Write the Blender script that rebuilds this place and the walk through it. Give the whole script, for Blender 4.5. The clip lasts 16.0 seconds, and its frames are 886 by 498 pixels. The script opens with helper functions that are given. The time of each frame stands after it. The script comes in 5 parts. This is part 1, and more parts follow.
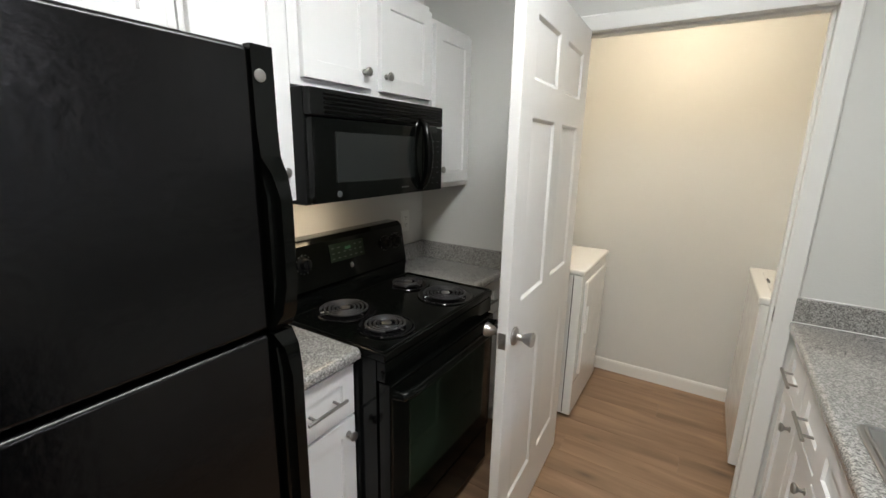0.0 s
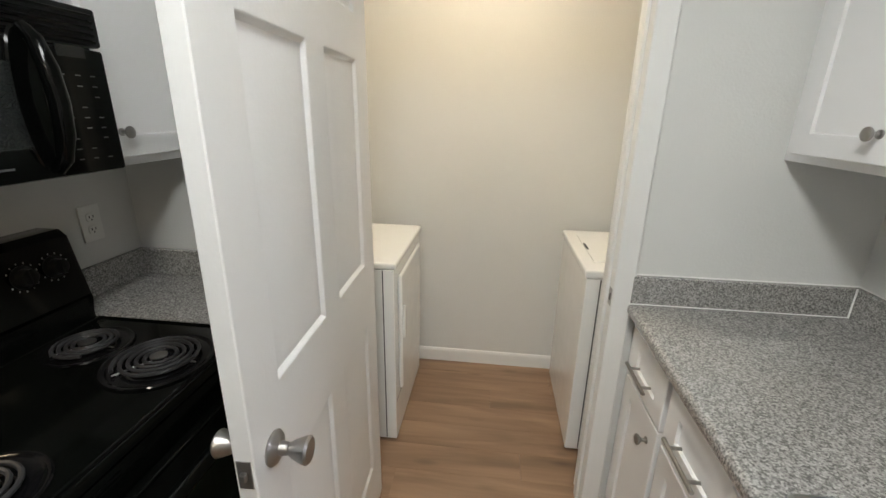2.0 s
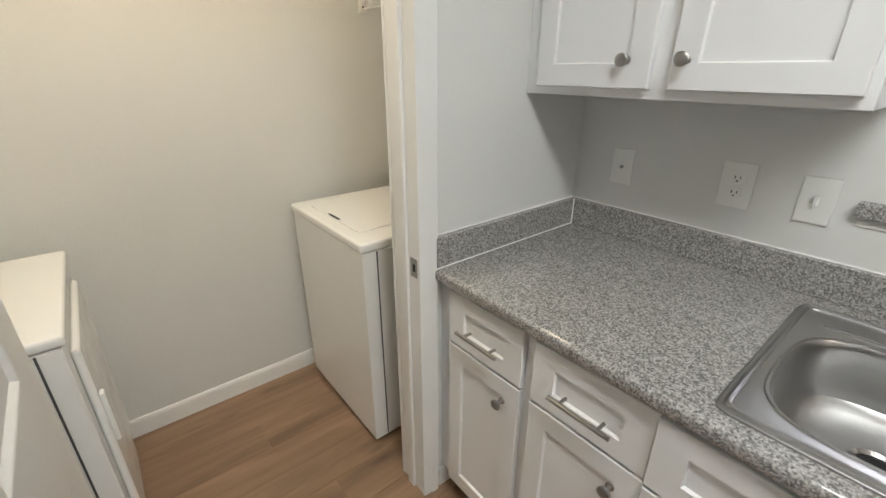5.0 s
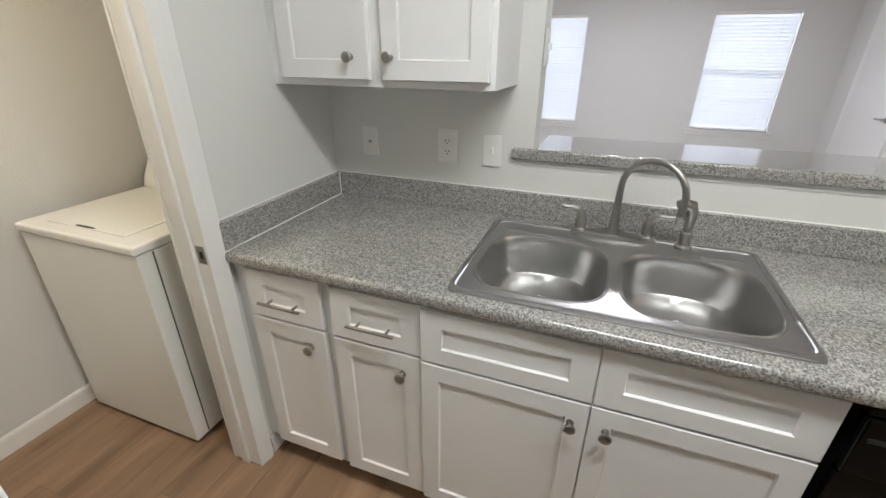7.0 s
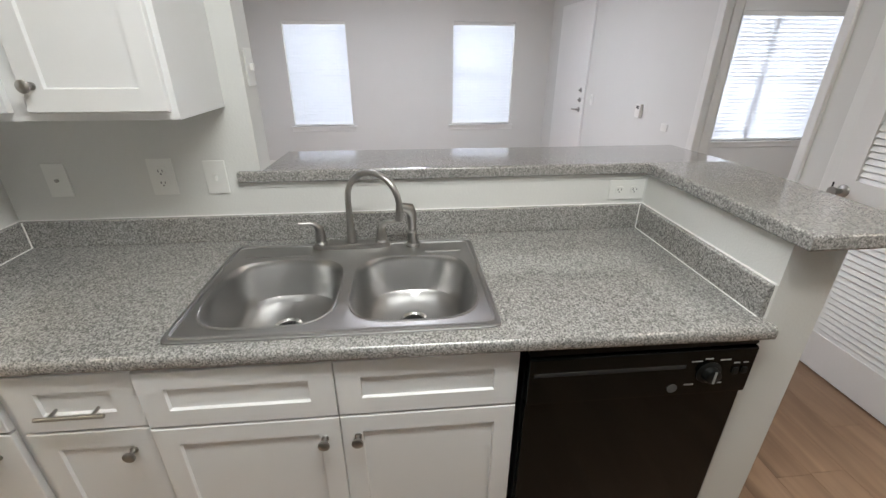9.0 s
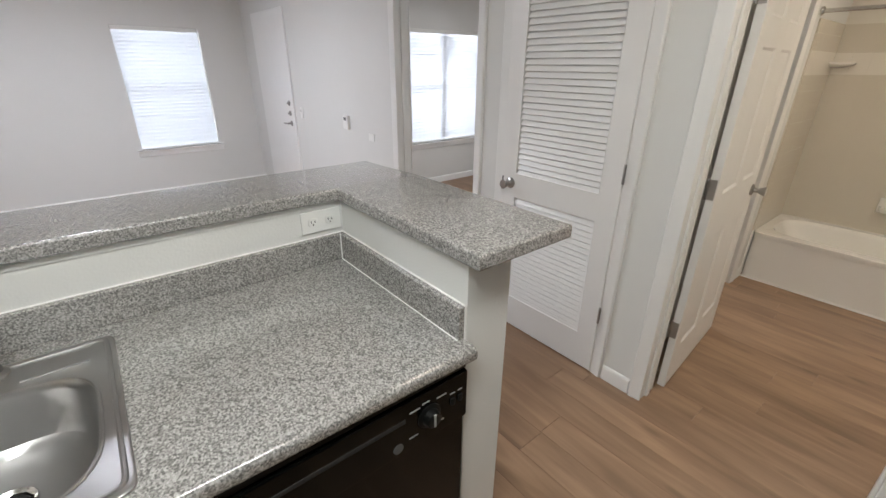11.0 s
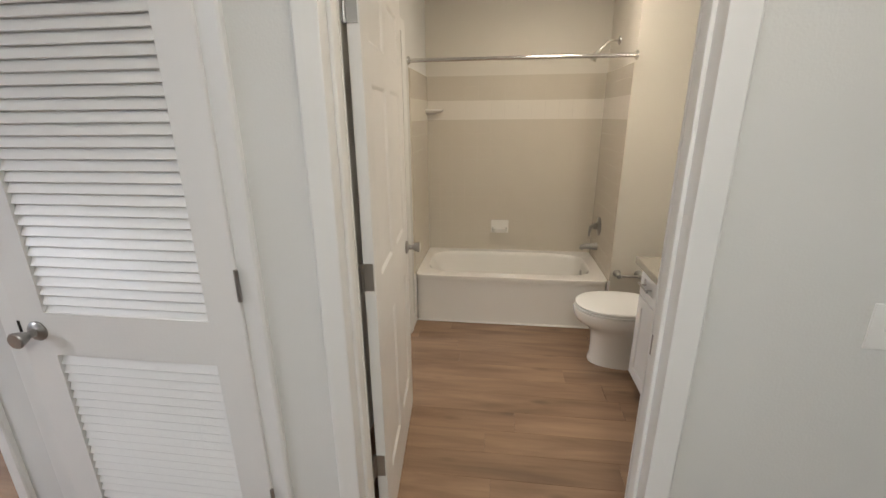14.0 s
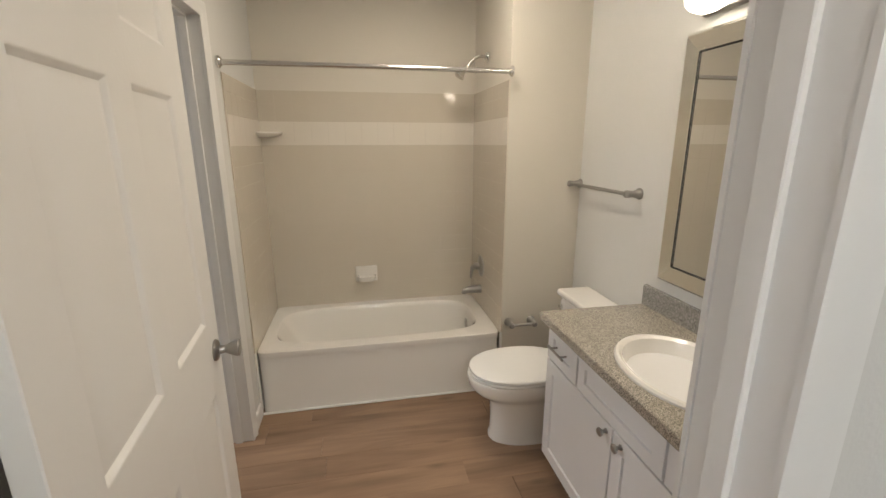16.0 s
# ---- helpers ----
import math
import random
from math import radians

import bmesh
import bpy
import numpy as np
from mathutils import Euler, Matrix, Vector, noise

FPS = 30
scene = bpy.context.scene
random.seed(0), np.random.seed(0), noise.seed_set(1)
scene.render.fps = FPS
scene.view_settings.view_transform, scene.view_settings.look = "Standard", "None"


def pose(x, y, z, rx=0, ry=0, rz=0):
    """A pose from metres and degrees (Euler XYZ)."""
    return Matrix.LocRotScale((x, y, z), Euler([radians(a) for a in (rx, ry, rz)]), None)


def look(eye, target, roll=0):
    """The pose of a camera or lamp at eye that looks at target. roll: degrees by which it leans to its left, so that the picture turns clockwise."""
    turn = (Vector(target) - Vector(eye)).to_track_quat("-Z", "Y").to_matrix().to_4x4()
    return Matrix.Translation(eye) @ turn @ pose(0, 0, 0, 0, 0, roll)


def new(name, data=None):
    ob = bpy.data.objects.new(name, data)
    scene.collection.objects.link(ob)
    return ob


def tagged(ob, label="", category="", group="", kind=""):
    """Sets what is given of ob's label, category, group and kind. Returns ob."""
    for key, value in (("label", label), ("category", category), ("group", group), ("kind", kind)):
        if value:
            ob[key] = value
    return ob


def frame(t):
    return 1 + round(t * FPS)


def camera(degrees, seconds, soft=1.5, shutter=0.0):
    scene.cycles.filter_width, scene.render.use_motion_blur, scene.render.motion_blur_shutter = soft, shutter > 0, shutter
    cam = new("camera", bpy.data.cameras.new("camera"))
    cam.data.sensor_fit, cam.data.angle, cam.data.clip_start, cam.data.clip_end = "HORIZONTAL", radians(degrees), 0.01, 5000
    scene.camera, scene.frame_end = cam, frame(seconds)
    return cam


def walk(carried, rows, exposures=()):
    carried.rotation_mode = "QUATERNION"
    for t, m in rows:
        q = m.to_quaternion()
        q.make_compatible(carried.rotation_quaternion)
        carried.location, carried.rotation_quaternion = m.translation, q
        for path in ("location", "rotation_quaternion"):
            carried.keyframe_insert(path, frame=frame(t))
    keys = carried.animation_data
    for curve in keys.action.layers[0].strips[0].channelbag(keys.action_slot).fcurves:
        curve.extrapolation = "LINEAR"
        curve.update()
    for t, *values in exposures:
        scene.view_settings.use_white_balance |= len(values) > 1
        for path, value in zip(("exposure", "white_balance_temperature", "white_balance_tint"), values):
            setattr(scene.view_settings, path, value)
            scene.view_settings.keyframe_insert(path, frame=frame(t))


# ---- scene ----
cam = camera(92.7, 16.0)
PATH = [
    (0, (0.594, 0.525, 1.53), (-0.428, 2.181, 1.07), 1.2),
    (0.5, (0.508, 0.652, 1.518), (-0.366, 2.378, 1.013), 1.2),
    (1, (0.482, 0.825, 1.508), (-0.203, 2.626, 0.969), 1.0),
    (1.5, (0.487, 1.005, 1.504), (0.058, 2.867, 0.923), 0.95),
    (2, (0.475, 1.202, 1.5), (0.257, 3.09, 0.881), 1.0),
    (2.5, (0.472, 1.405, 1.49), (0.435, 3.295, 0.832), 0.95),
    (3, (0.462, 1.577, 1.478), (0.673, 3.444, 0.792), 1.0),
    (3.2, (0.452, 1.627, 1.474), (0.765, 3.472, 0.765), 1.0),
    (5.3, (0.219, 1.652, 1.445), (1.508, 2.956, 0.647), 0.4),
    (5.5, (0.198, 1.636, 1.444), (1.565, 2.849, 0.633), 0.7),
    (6, (0.145, 1.576, 1.442), (1.661, 2.585, 0.614), 0.6),
    (6.5, (0.093, 1.514, 1.47), (1.713, 2.331, 0.628), 0.5),
    (7, (0.063, 1.464, 1.485), (1.759, 2.103, 0.638), 0.3),
    (7.5, (0.054, 1.407, 1.496), (1.811, 1.85, 0.649), 0.1),
    (8, (0.051, 1.35, 1.514), (1.845, 1.6, 0.665), 0.2),
    (8.5, (0.074, 1.276, 1.527), (1.887, 1.327, 0.684), 0.2),
    (9, (0.1, 1.202, 1.541), (1.908, 1.032, 0.702), 0.1),
    (9.5, (0.136, 1.124, 1.54), (1.91, 0.722, 0.708), 0.1),
    (10, (0.166, 1.046, 1.545), (1.864, 0.385, 0.721), 0.0),
    (10.2, (0.191, 1.016, 1.541), (1.845, 0.24, 0.726), 0.2),
    (12.3, (0.404, 0.654, 1.584), (1.394, -0.921, 0.849), -0.4),
    (12.5, (0.419, 0.614, 1.57), (1.339, -1.014, 0.861), -0.6),
    (13, (0.48, 0.445, 1.564), (1.158, -1.313, 0.891), -0.5),
    (13.5, (0.542, 0.262, 1.552), (0.981, -1.583, 0.917), -0.5),
    (14, (0.549, 0.043, 1.538), (0.796, -1.85, 0.939), -0.5),
    (14.5, (0.513, -0.178, 1.529), (0.579, -2.096, 0.964), -0.2),
    (15, (0.511, -0.354, 1.525), (0.424, -2.279, 0.989), -0.2),
    (15.5, (0.526, -0.503, 1.512), (0.3, -2.425, 1.007), -0.2),
    (16, (0.543, -0.639, 1.519), (0.168, -2.543, 1.035), -0.1),
]
walk(cam, [(t, look(eye, target, roll)) for t, eye, target, roll in PATH])

# ---------------- world and light ----------------
world = bpy.data.worlds.new("world")
scene.world = world
world.use_nodes = True
wn = world.node_tree
sky = wn.nodes.new("ShaderNodeTexSky")
sky.sky_type = "NISHITA"
sky.sun_disc = False
sky.sun_elevation, sky.sun_rotation = radians(50), radians(200)
wn.nodes["Background"].inputs[1].default_value = 0.12
wn.links.new(sky.outputs[0], wn.nodes["Background"].inputs[0])


def area(name, m, sx, sy, watts, color):
    lamp = bpy.data.lights.new(name, "AREA")
    lamp.shape, lamp.size, lamp.size_y, lamp.energy, lamp.color = "RECTANGLE", sx, sy, watts, color
    ob = new(name, lamp)
    ob.matrix_world = m
    return ob


sun_data = bpy.data.lights.new("sun", "SUN")
sun_data.energy, sun_data.angle, sun_data.color = 2.0, radians(0.5), (1.0, 0.95, 0.88)
sun = new("sun", sun_data)
sun.matrix_world = pose(0, 0, 8, 40, 0, 20)

WARM, SOFT, DAY = (1.0, 0.81, 0.56), (0.945, 0.985, 0.975), (0.90, 0.94, 1.0)
CEIL = 2.60
area("kitchen_ceiling_lamp", pose(0.42, 1.1, CEIL - 0.11), 0.28, 1.1, 29.8, SOFT)
# Added warm fill for the hall walls; no fixture is known here.
area("hall_fill_lamp", pose(0.35, -0.35, CEIL - 0.11), 0.28, 0.28, 5.8, (1.0, 0.87, 0.73))
area("laundry_ceiling_lamp", pose(0.4, 2.90, CEIL - 0.11), 0.55, 0.3, 10.8, WARM)
area("bath_vanity_lamp", pose(-0.52, -1.80, 2.02, 0, -50, 0), 0.10, 0.6, 4.6, (1.0, 0.84, 0.65))
# Unseen fill, added to brighten the tub end beyond the vanity light's reach.
area("bath_fill_lamp", pose(0.15, -2.55, CEIL - 0.11), 0.3, 0.3, 10.8, (1.0, 0.855, 0.69))
area("hood_lamp", pose(-0.62, 1.66, 1.332), 0.08, 0.16, 0.8, (1.0, 0.78, 0.5))
# Unseen cool fill, added for the daylight that the blinds hold back.
area("living_fill_lamp", pose(4.3, 1.2, CEIL - 0.11), 0.5, 0.5, 82, (0.86, 0.89, 1.0))
area("window_sky_1", pose(7.9, 2.33, 1.40, 0, 86, 0), 2.0, 1.8, 104, DAY)
area("window_sky_2", pose(7.9, 0.03, 1.40, 0, 86, 0), 2.0, 1.8, 104, DAY)
area("window_sky_3", pose(6.25, -3.0, 1.40, 0, 86, 0), 2.0, 2.4, 190, DAY)
area("bedroom_ceiling_lamp", pose(3.1, -2.6, CEIL - 0.11), 0.4, 0.4, 34, (0.93, 0.94, 1.0))


# ---------------- materials ----------------
def material(name, color, rough=0.5, metal=0.0, scale=8.0, vary=0.06, bump=0.0, bump_scale=60.0, coat=0.0, rough_vary=0.08, per_object=0.0, spec=0.5):
    m = bpy.data.materials.new(name)
    m.use_nodes = True
    nt = m.node_tree
    b = nt.nodes["Principled BSDF"]
    co = nt.nodes.new("ShaderNodeTexCoord")
    n1 = nt.nodes.new("ShaderNodeTexNoise")
    n1.inputs["Scale"].default_value, n1.inputs["Detail"].default_value = scale, 5
    nt.links.new(co.outputs["Object"], n1.inputs["Vector"])
    ramp = nt.nodes.new("ShaderNodeMix")
    ramp.data_type = "RGBA"
    ramp.inputs["A"].default_value = (*[c * (1 - vary) for c in color], 1)
    ramp.inputs["B"].default_value = (*[min(1, c * (1 + vary)) for c in color], 1)
    nt.links.new(n1.outputs["Fac"], ramp.inputs["Factor"])
    out = ramp.outputs["Result"]
    if per_object:
        info = nt.nodes.new("ShaderNodeObjectInfo")
        hsv = nt.nodes.new("ShaderNodeHueSaturation")
        rng = nt.nodes.new("ShaderNodeMapRange")
        rng.inputs["To Min"].default_value, rng.inputs["To Max"].default_value = 1 - per_object, 1 + per_object
        nt.links.new(info.outputs["Random"], rng.inputs["Value"])
        nt.links.new(rng.outputs["Result"], hsv.inputs["Value"])
        nt.links.new(out, hsv.inputs["Color"])
        out = hsv.outputs["Color"]
    nt.links.new(out, b.inputs["Base Color"])
    rr = nt.nodes.new("ShaderNodeMapRange")
    rr.inputs["To Min"].default_value, rr.inputs["To Max"].default_value = max(0.02, rough - rough_vary), min(1, rough + rough_vary)
    n2 = nt.nodes.new("ShaderNodeTexNoise")
    n2.inputs["Scale"].default_value = scale * 3.1
    nt.links.new(co.outputs["Object"], n2.inputs["Vector"])
    nt.links.new(n2.outputs["Fac"], rr.inputs["Value"])
    nt.links.new(rr.outputs["Result"], b.inputs["Roughness"])
    b.inputs["Metallic"].default_value = metal
    b.inputs["Coat Weight"].default_value = coat
    b.inputs["Specular IOR Level"].default_value = spec
    if bump:
        n3 = nt.nodes.new("ShaderNodeTexNoise")
        n3.inputs["Scale"].default_value, n3.inputs["Detail"].default_value = bump_scale, 3
        nt.links.new(co.outputs["Object"], n3.inputs["Vector"])
        bp = nt.nodes.new("ShaderNodeBump")
        bp.inputs["Strength"].default_value, bp.inputs["Distance"].default_value = bump, 0.01
        nt.links.new(n3.outputs["Fac"], bp.inputs["Height"])
        nt.links.new(bp.outputs["Normal"], b.inputs["Normal"])
    return m


def speckled(name, colors, stops, scale, rough):
    """Laminate with small grey chips of several tones."""
    m = bpy.data.materials.new(name)
    m.use_nodes = True
    nt = m.node_tree
    b = nt.nodes["Principled BSDF"]
    co = nt.nodes.new("ShaderNodeTexCoord")
    a = nt.nodes.new("ShaderNodeTexNoise")
    a.inputs["Scale"].default_value, a.inputs["Detail"].default_value, a.inputs["Roughness"].default_value = scale, 2.5, 0.62
    nt.links.new(co.outputs["Object"], a.inputs["Vector"])
    v = nt.nodes.new("ShaderNodeTexVoronoi")
    v.inputs["Scale"].default_value = scale * 1.15
    nt.links.new(co.outputs["Object"], v.inputs["Vector"])
    sep = nt.nodes.new("ShaderNodeSeparateColor")
    nt.links.new(v.outputs["Color"], sep.inputs["Color"])
    mix = nt.nodes.new("ShaderNodeMath")
    mix.operation = "MULTIPLY_ADD"
    mix.inputs[1].default_value = 0.30
    nt.links.new(sep.outputs[0], mix.inputs[0])
    sc = nt.nodes.new("ShaderNodeMath")
    sc.operation = "MULTIPLY"
    sc.inputs[1].default_value = 0.70
    nt.links.new(a.outputs["Fac"], sc.inputs[0])
    nt.links.new(sc.outputs[0], mix.inputs[2])
    r = nt.nodes.new("ShaderNodeValToRGB")
    while len(r.color_ramp.elements) < len(colors):
        r.color_ramp.elements.new(0.5)
    for e, c, p in zip(r.color_ramp.elements, colors, stops):
        e.position, e.color = p, (*c, 1)
    nt.links.new(mix.outputs[0], r.inputs["Fac"])
    nt.links.new(r.outputs["Color"], b.inputs["Base Color"])
    b.inputs["Roughness"].default_value = rough
    b.inputs["Coat Weight"].default_value, b.inputs["Coat Roughness"].default_value, b.inputs["Coat IOR"].default_value = 0.7, 0.09, 1.55
    bp = nt.nodes.new("ShaderNodeBump")
    bp.inputs["Strength"].default_value, bp.inputs["Distance"].default_value = 0.02, 0.001
    nt.links.new(mix.outputs[0], bp.inputs["Height"])
    nt.links.new(bp.outputs["Normal"], b.inputs["Normal"])
    return m


def wood_floor(name):
    """Vinyl plank, oak print: long grain along the plank, knots, a tone of its own for each plank."""
    m = bpy.data.materials.new(name)
    m.use_nodes = True
    nt = m.node_tree
    b = nt.nodes["Principled BSDF"]
    co = nt.nodes.new("ShaderNodeTexCoord")
    info = nt.nodes.new("ShaderNodeObjectInfo")
    off = nt.nodes.new("ShaderNodeVectorMath")
    off.operation = "MULTIPLY_ADD"
    off.inputs[1].default_value = (37.0, 91.0, 53.0)
    nt.links.new(info.outputs["Random"], off.inputs[0])
    nt.links.new(co.outputs["Object"], off.inputs[2])
    mp = nt.nodes.new("ShaderNodeMapping")
    mp.inputs["Scale"].default_value = (0.9, 7.0, 1.0)
    nt.links.new(off.outputs[0], mp.inputs["Vector"])
    n1 = nt.nodes.new("ShaderNodeTexNoise")
    n1.inputs["Scale"].default_value, n1.inputs["Detail"].default_value, n1.inputs["Distortion"].default_value = 1.6, 6, 0.5
    nt.links.new(mp.outputs[0], n1.inputs["Vector"])
    mp2 = nt.nodes.new("ShaderNodeMapping")
    mp2.inputs["Scale"].default_value = (3.0, 70.0, 1.0)
    nt.links.new(off.outputs[0], mp2.inputs["Vector"])
    n2 = nt.nodes.new("ShaderNodeTexNoise")
    n2.inputs["Scale"].default_value, n2.inputs["Detail"].default_value = 1.5, 3
    nt.links.new(mp2.outputs[0], n2.inputs["Vector"])
    r = nt.nodes.new("ShaderNodeValToRGB")
    for e, p, c in zip(r.color_ramp.elements, (0.30, 0.72), ((0.205, 0.126, 0.077), (0.385, 0.25, 0.158))):
        e.position, e.color = p, (*c, 1)
    nt.links.new(n1.outputs["Fac"], r.inputs["Fac"])
    mx = nt.nodes.new("ShaderNodeMix")
    mx.data_type, mx.blend_type = "RGBA", "MULTIPLY"
    mx.inputs["Factor"].default_value = 0.16
    nt.links.new(r.outputs["Color"], mx.inputs["A"])
    nt.links.new(n2.outputs["Fac"], mx.inputs["B"])
    # small dark knots
    mp3 = nt.nodes.new("ShaderNodeMapping")
    mp3.inputs["Scale"].default_value = (2.2, 7.0, 1.0)
    nt.links.new(off.outputs[0], mp3.inputs["Vector"])
    v = nt.nodes.new("ShaderNodeTexVoronoi")
    v.inputs["Scale"].default_value = 1.0
    nt.links.new(mp3.outputs[0], v.inputs["Vector"])
    kn = nt.nodes.new("ShaderNodeMapRange")
    kn.inputs["From Min"].default_value, kn.inputs["From Max"].default_value = 0.03, 0.16
    kn.inputs["To Min"].default_value = 0.62
    nt.links.new(v.outputs["Distance"], kn.inputs["Value"])
    mk = nt.nodes.new("ShaderNodeMix")
    mk.data_type, mk.blend_type = "RGBA", "MULTIPLY"
    mk.inputs["Factor"].default_value = 1.0
    nt.links.new(mx.outputs["Result"], mk.inputs["A"])
    nt.links.new(kn.outputs["Result"], mk.inputs["B"])
    hsv = nt.nodes.new("ShaderNodeHueSaturation")
    rng = nt.nodes.new("ShaderNodeMapRange")
    rng.inputs["To Min"].default_value, rng.inputs["To Max"].default_value = 0.92, 1.06
    nt.links.new(info.outputs["Random"], rng.inputs["Value"])
    nt.links.new(rng.outputs["Result"], hsv.inputs["Value"])
    nt.links.new(mk.outputs["Result"], hsv.inputs["Color"])
    nt.links.new(hsv.outputs["Color"], b.inputs["Base Color"])
    b.inputs["Roughness"].default_value = 0.42
    bp = nt.nodes.new("ShaderNodeBump")
    bp.inputs["Strength"].default_value, bp.inputs["Distance"].default_value = 0.15, 0.002
    nt.links.new(n2.outputs["Fac"], bp.inputs["Height"])
    nt.links.new(bp.outputs["Normal"], b.inputs["Normal"])
    return m


def glow(name, color, strength):
    m = bpy.data.materials.new(name)
    m.use_nodes = True
    b = m.node_tree.nodes["Principled BSDF"]
    b.inputs["Base Color"].default_value = (*color, 1)
    b.inputs["Emission Color"].default_value = (*color, 1)
    b.inputs["Emission Strength"].default_value = strength
    return m


def blind_material(name):
    m = bpy.data.materials.new(name)
    m.use_nodes = True
    nt = m.node_tree
    b = nt.nodes["Principled BSDF"]
    b.inputs["Base Color"].default_value = (0.74, 0.75, 0.77, 1)
    b.inputs["Roughness"].default_value = 0.5
    tr = nt.nodes.new("ShaderNodeBsdfTranslucent")
    tr.inputs["Color"].default_value = (0.88, 0.90, 0.93, 1)
    mix = nt.nodes.new("ShaderNodeMixShader")
    mix.inputs[0].default_value = 0.42
    nt.links.new(b.outputs[0], mix.inputs[1])
    nt.links.new(tr.outputs[0], mix.inputs[2])
    nt.links.new(mix.outputs[0], nt.nodes["Material Output"].inputs["Surface"])
    return m


def glass_material(name):
    m = bpy.data.materials.new(name)
    m.use_nodes = True
    b = m.node_tree.nodes["Principled BSDF"]
    b.inputs["Transmission Weight"].default_value = 1.0
    b.inputs["Roughness"].default_value = 0.01
    b.inputs["IOR"].default_value = 1.45
    return m


M_WALL = material("wall_paint", (0.66, 0.66, 0.64), 0.75, scale=3, vary=0.02, bump=0.10, bump_scale=140)
# Warm light on the tub-end walls is mixed into this wall colour.
M_BATHWALL = material("warm_lit_bath_paint", (0.68, 0.645, 0.575), 0.6, scale=3, vary=0.02, bump=0.10, bump_scale=140)
M_CEIL = material("ceiling_paint", (0.80, 0.80, 0.79), 0.9, scale=3, vary=0.02, bump=0.3, bump_scale=90)
M_TRIM = material("trim_paint", (0.76, 0.76, 0.745), 0.38, scale=5, vary=0.025, bump=0.03, bump_scale=50)
M_DOOR = material("door_paint", (0.75, 0.745, 0.73), 0.36, scale=5, vary=0.025, bump=0.05, bump_scale=90)
M_CAB = material("cabinet_paint", (0.76, 0.76, 0.76), 0.34, scale=6, vary=0.02, bump=0.03, bump_scale=40)
M_WHITE = material("white_enamel", (0.82, 0.82, 0.80), 0.20, scale=4, vary=0.015, coat=0.3)
M_PORC = material("porcelain", (0.82, 0.80, 0.76), 0.10, scale=4, vary=0.012, coat=0.6, rough_vary=0.03)
M_PLASTIC = material("white_plastic", (0.76, 0.76, 0.735), 0.35, scale=20, vary=0.02)
M_BLACK = material("black_gloss", (0.0022, 0.0026, 0.0023), 0.11, scale=9, vary=0.2, rough_vary=0.03, spec=0.20)
M_FRIDGE = material("black_textured_steel", (0.0018, 0.0018, 0.0021), 0.24, scale=12, vary=0.2, bump=0.10, bump_scale=45, rough_vary=0.06, spec=0.30)
M_BLKMATT = material("black_plastic", (0.0055, 0.006, 0.0058), 0.38, scale=14, vary=0.2, spec=0.2)
M_GLASSBLK = material("black_oven_glass", (0.011, 0.019, 0.012), 0.06, scale=5, vary=0.2, rough_vary=0.02, spec=0.22)
M_MESH = material("microwave_window_mesh", (0.015, 0.017, 0.0165), 0.2, scale=300, vary=0.3)
M_COIL = material("coil_element", (0.035, 0.035, 0.038), 0.48, metal=0.4, scale=30, vary=0.2)
M_PAN = material("drip_pan_enamel", (0.004, 0.004, 0.0045), 0.08, scale=20, vary=0.2, spec=0.5)
M_NICKEL = material("brushed_nickel", (0.37, 0.36, 0.345), 0.34, metal=1.0, scale=9, vary=0.03, rough_vary=0.02)
M_CHROME = material("chrome", (0.66, 0.65, 0.63), 0.20, metal=1.0, scale=20, vary=0.03, rough_vary=0.03)
M_STEEL = material("stainless_steel", (0.43, 0.425, 0.42), 0.35, metal=1.0, scale=14, vary=0.03, rough_vary=0.05)
# Near-black for dark parts and for shade painted in place of holes.
M_DARK = material("dark_parts_and_hole_shade", (0.012, 0.012, 0.012), 0.7, scale=10, vary=0.2)
M_GREYMARK = material("grey_print", (0.07, 0.073, 0.073), 0.5, scale=20, vary=0.05)
M_PRINT = material("pale_dial_print", (0.33, 0.34, 0.33), 0.5, scale=20, vary=0.05)
M_TILE = material("beige_wall_tile", (0.63, 0.58, 0.495), 0.12, scale=3, vary=0.02, coat=0.3, rough_vary=0.03, per_object=0.006)
M_TILE2 = material("cream_band_tile", (0.76, 0.72, 0.65), 0.12, scale=3, vary=0.02, coat=0.3, rough_vary=0.03, per_object=0.006)
M_GROUT = material("tile_grout", (0.66, 0.61, 0.53), 0.6, scale=20, vary=0.05)
M_BLIND = blind_material("blind_slat_vinyl")
M_GLASS = glass_material("window_glass")
M_WOOD = wood_floor("oak_vinyl_plank")
M_SUB = material("plank_joint", (0.15, 0.096, 0.060), 0.8, scale=20, vary=0.1)
M_TOP = speckled("grey_speckled_laminate", [(0.130, 0.126, 0.120), (0.228, 0.222, 0.212), (0.345, 0.335, 0.32), (0.475, 0.46, 0.44)], (0.33, 0.45, 0.56, 0.71), 220, 0.10)
M_VTOP = speckled("brown_grey_speckled_laminate", [(0.13, 0.115, 0.095), (0.265, 0.24, 0.20), (0.40, 0.365, 0.31), (0.56, 0.52, 0.45)], (0.33, 0.45, 0.55, 0.70), 290, 0.25)
M_MIRROR = material("mirror_silver", (0.85, 0.86, 0.85), 0.02, metal=1.0, scale=2, vary=0.005, rough_vary=0.0)
M_CAULK = material("white_caulk", (0.78, 0.77, 0.75), 0.5, scale=20, vary=0.03)
M_SHADE = glow("lit_glass_shade", (1.0, 0.90, 0.74), 7.0)
M_LENS = glow("ceiling_light_diffuser", (1.0, 0.95, 0.86), 3.0)
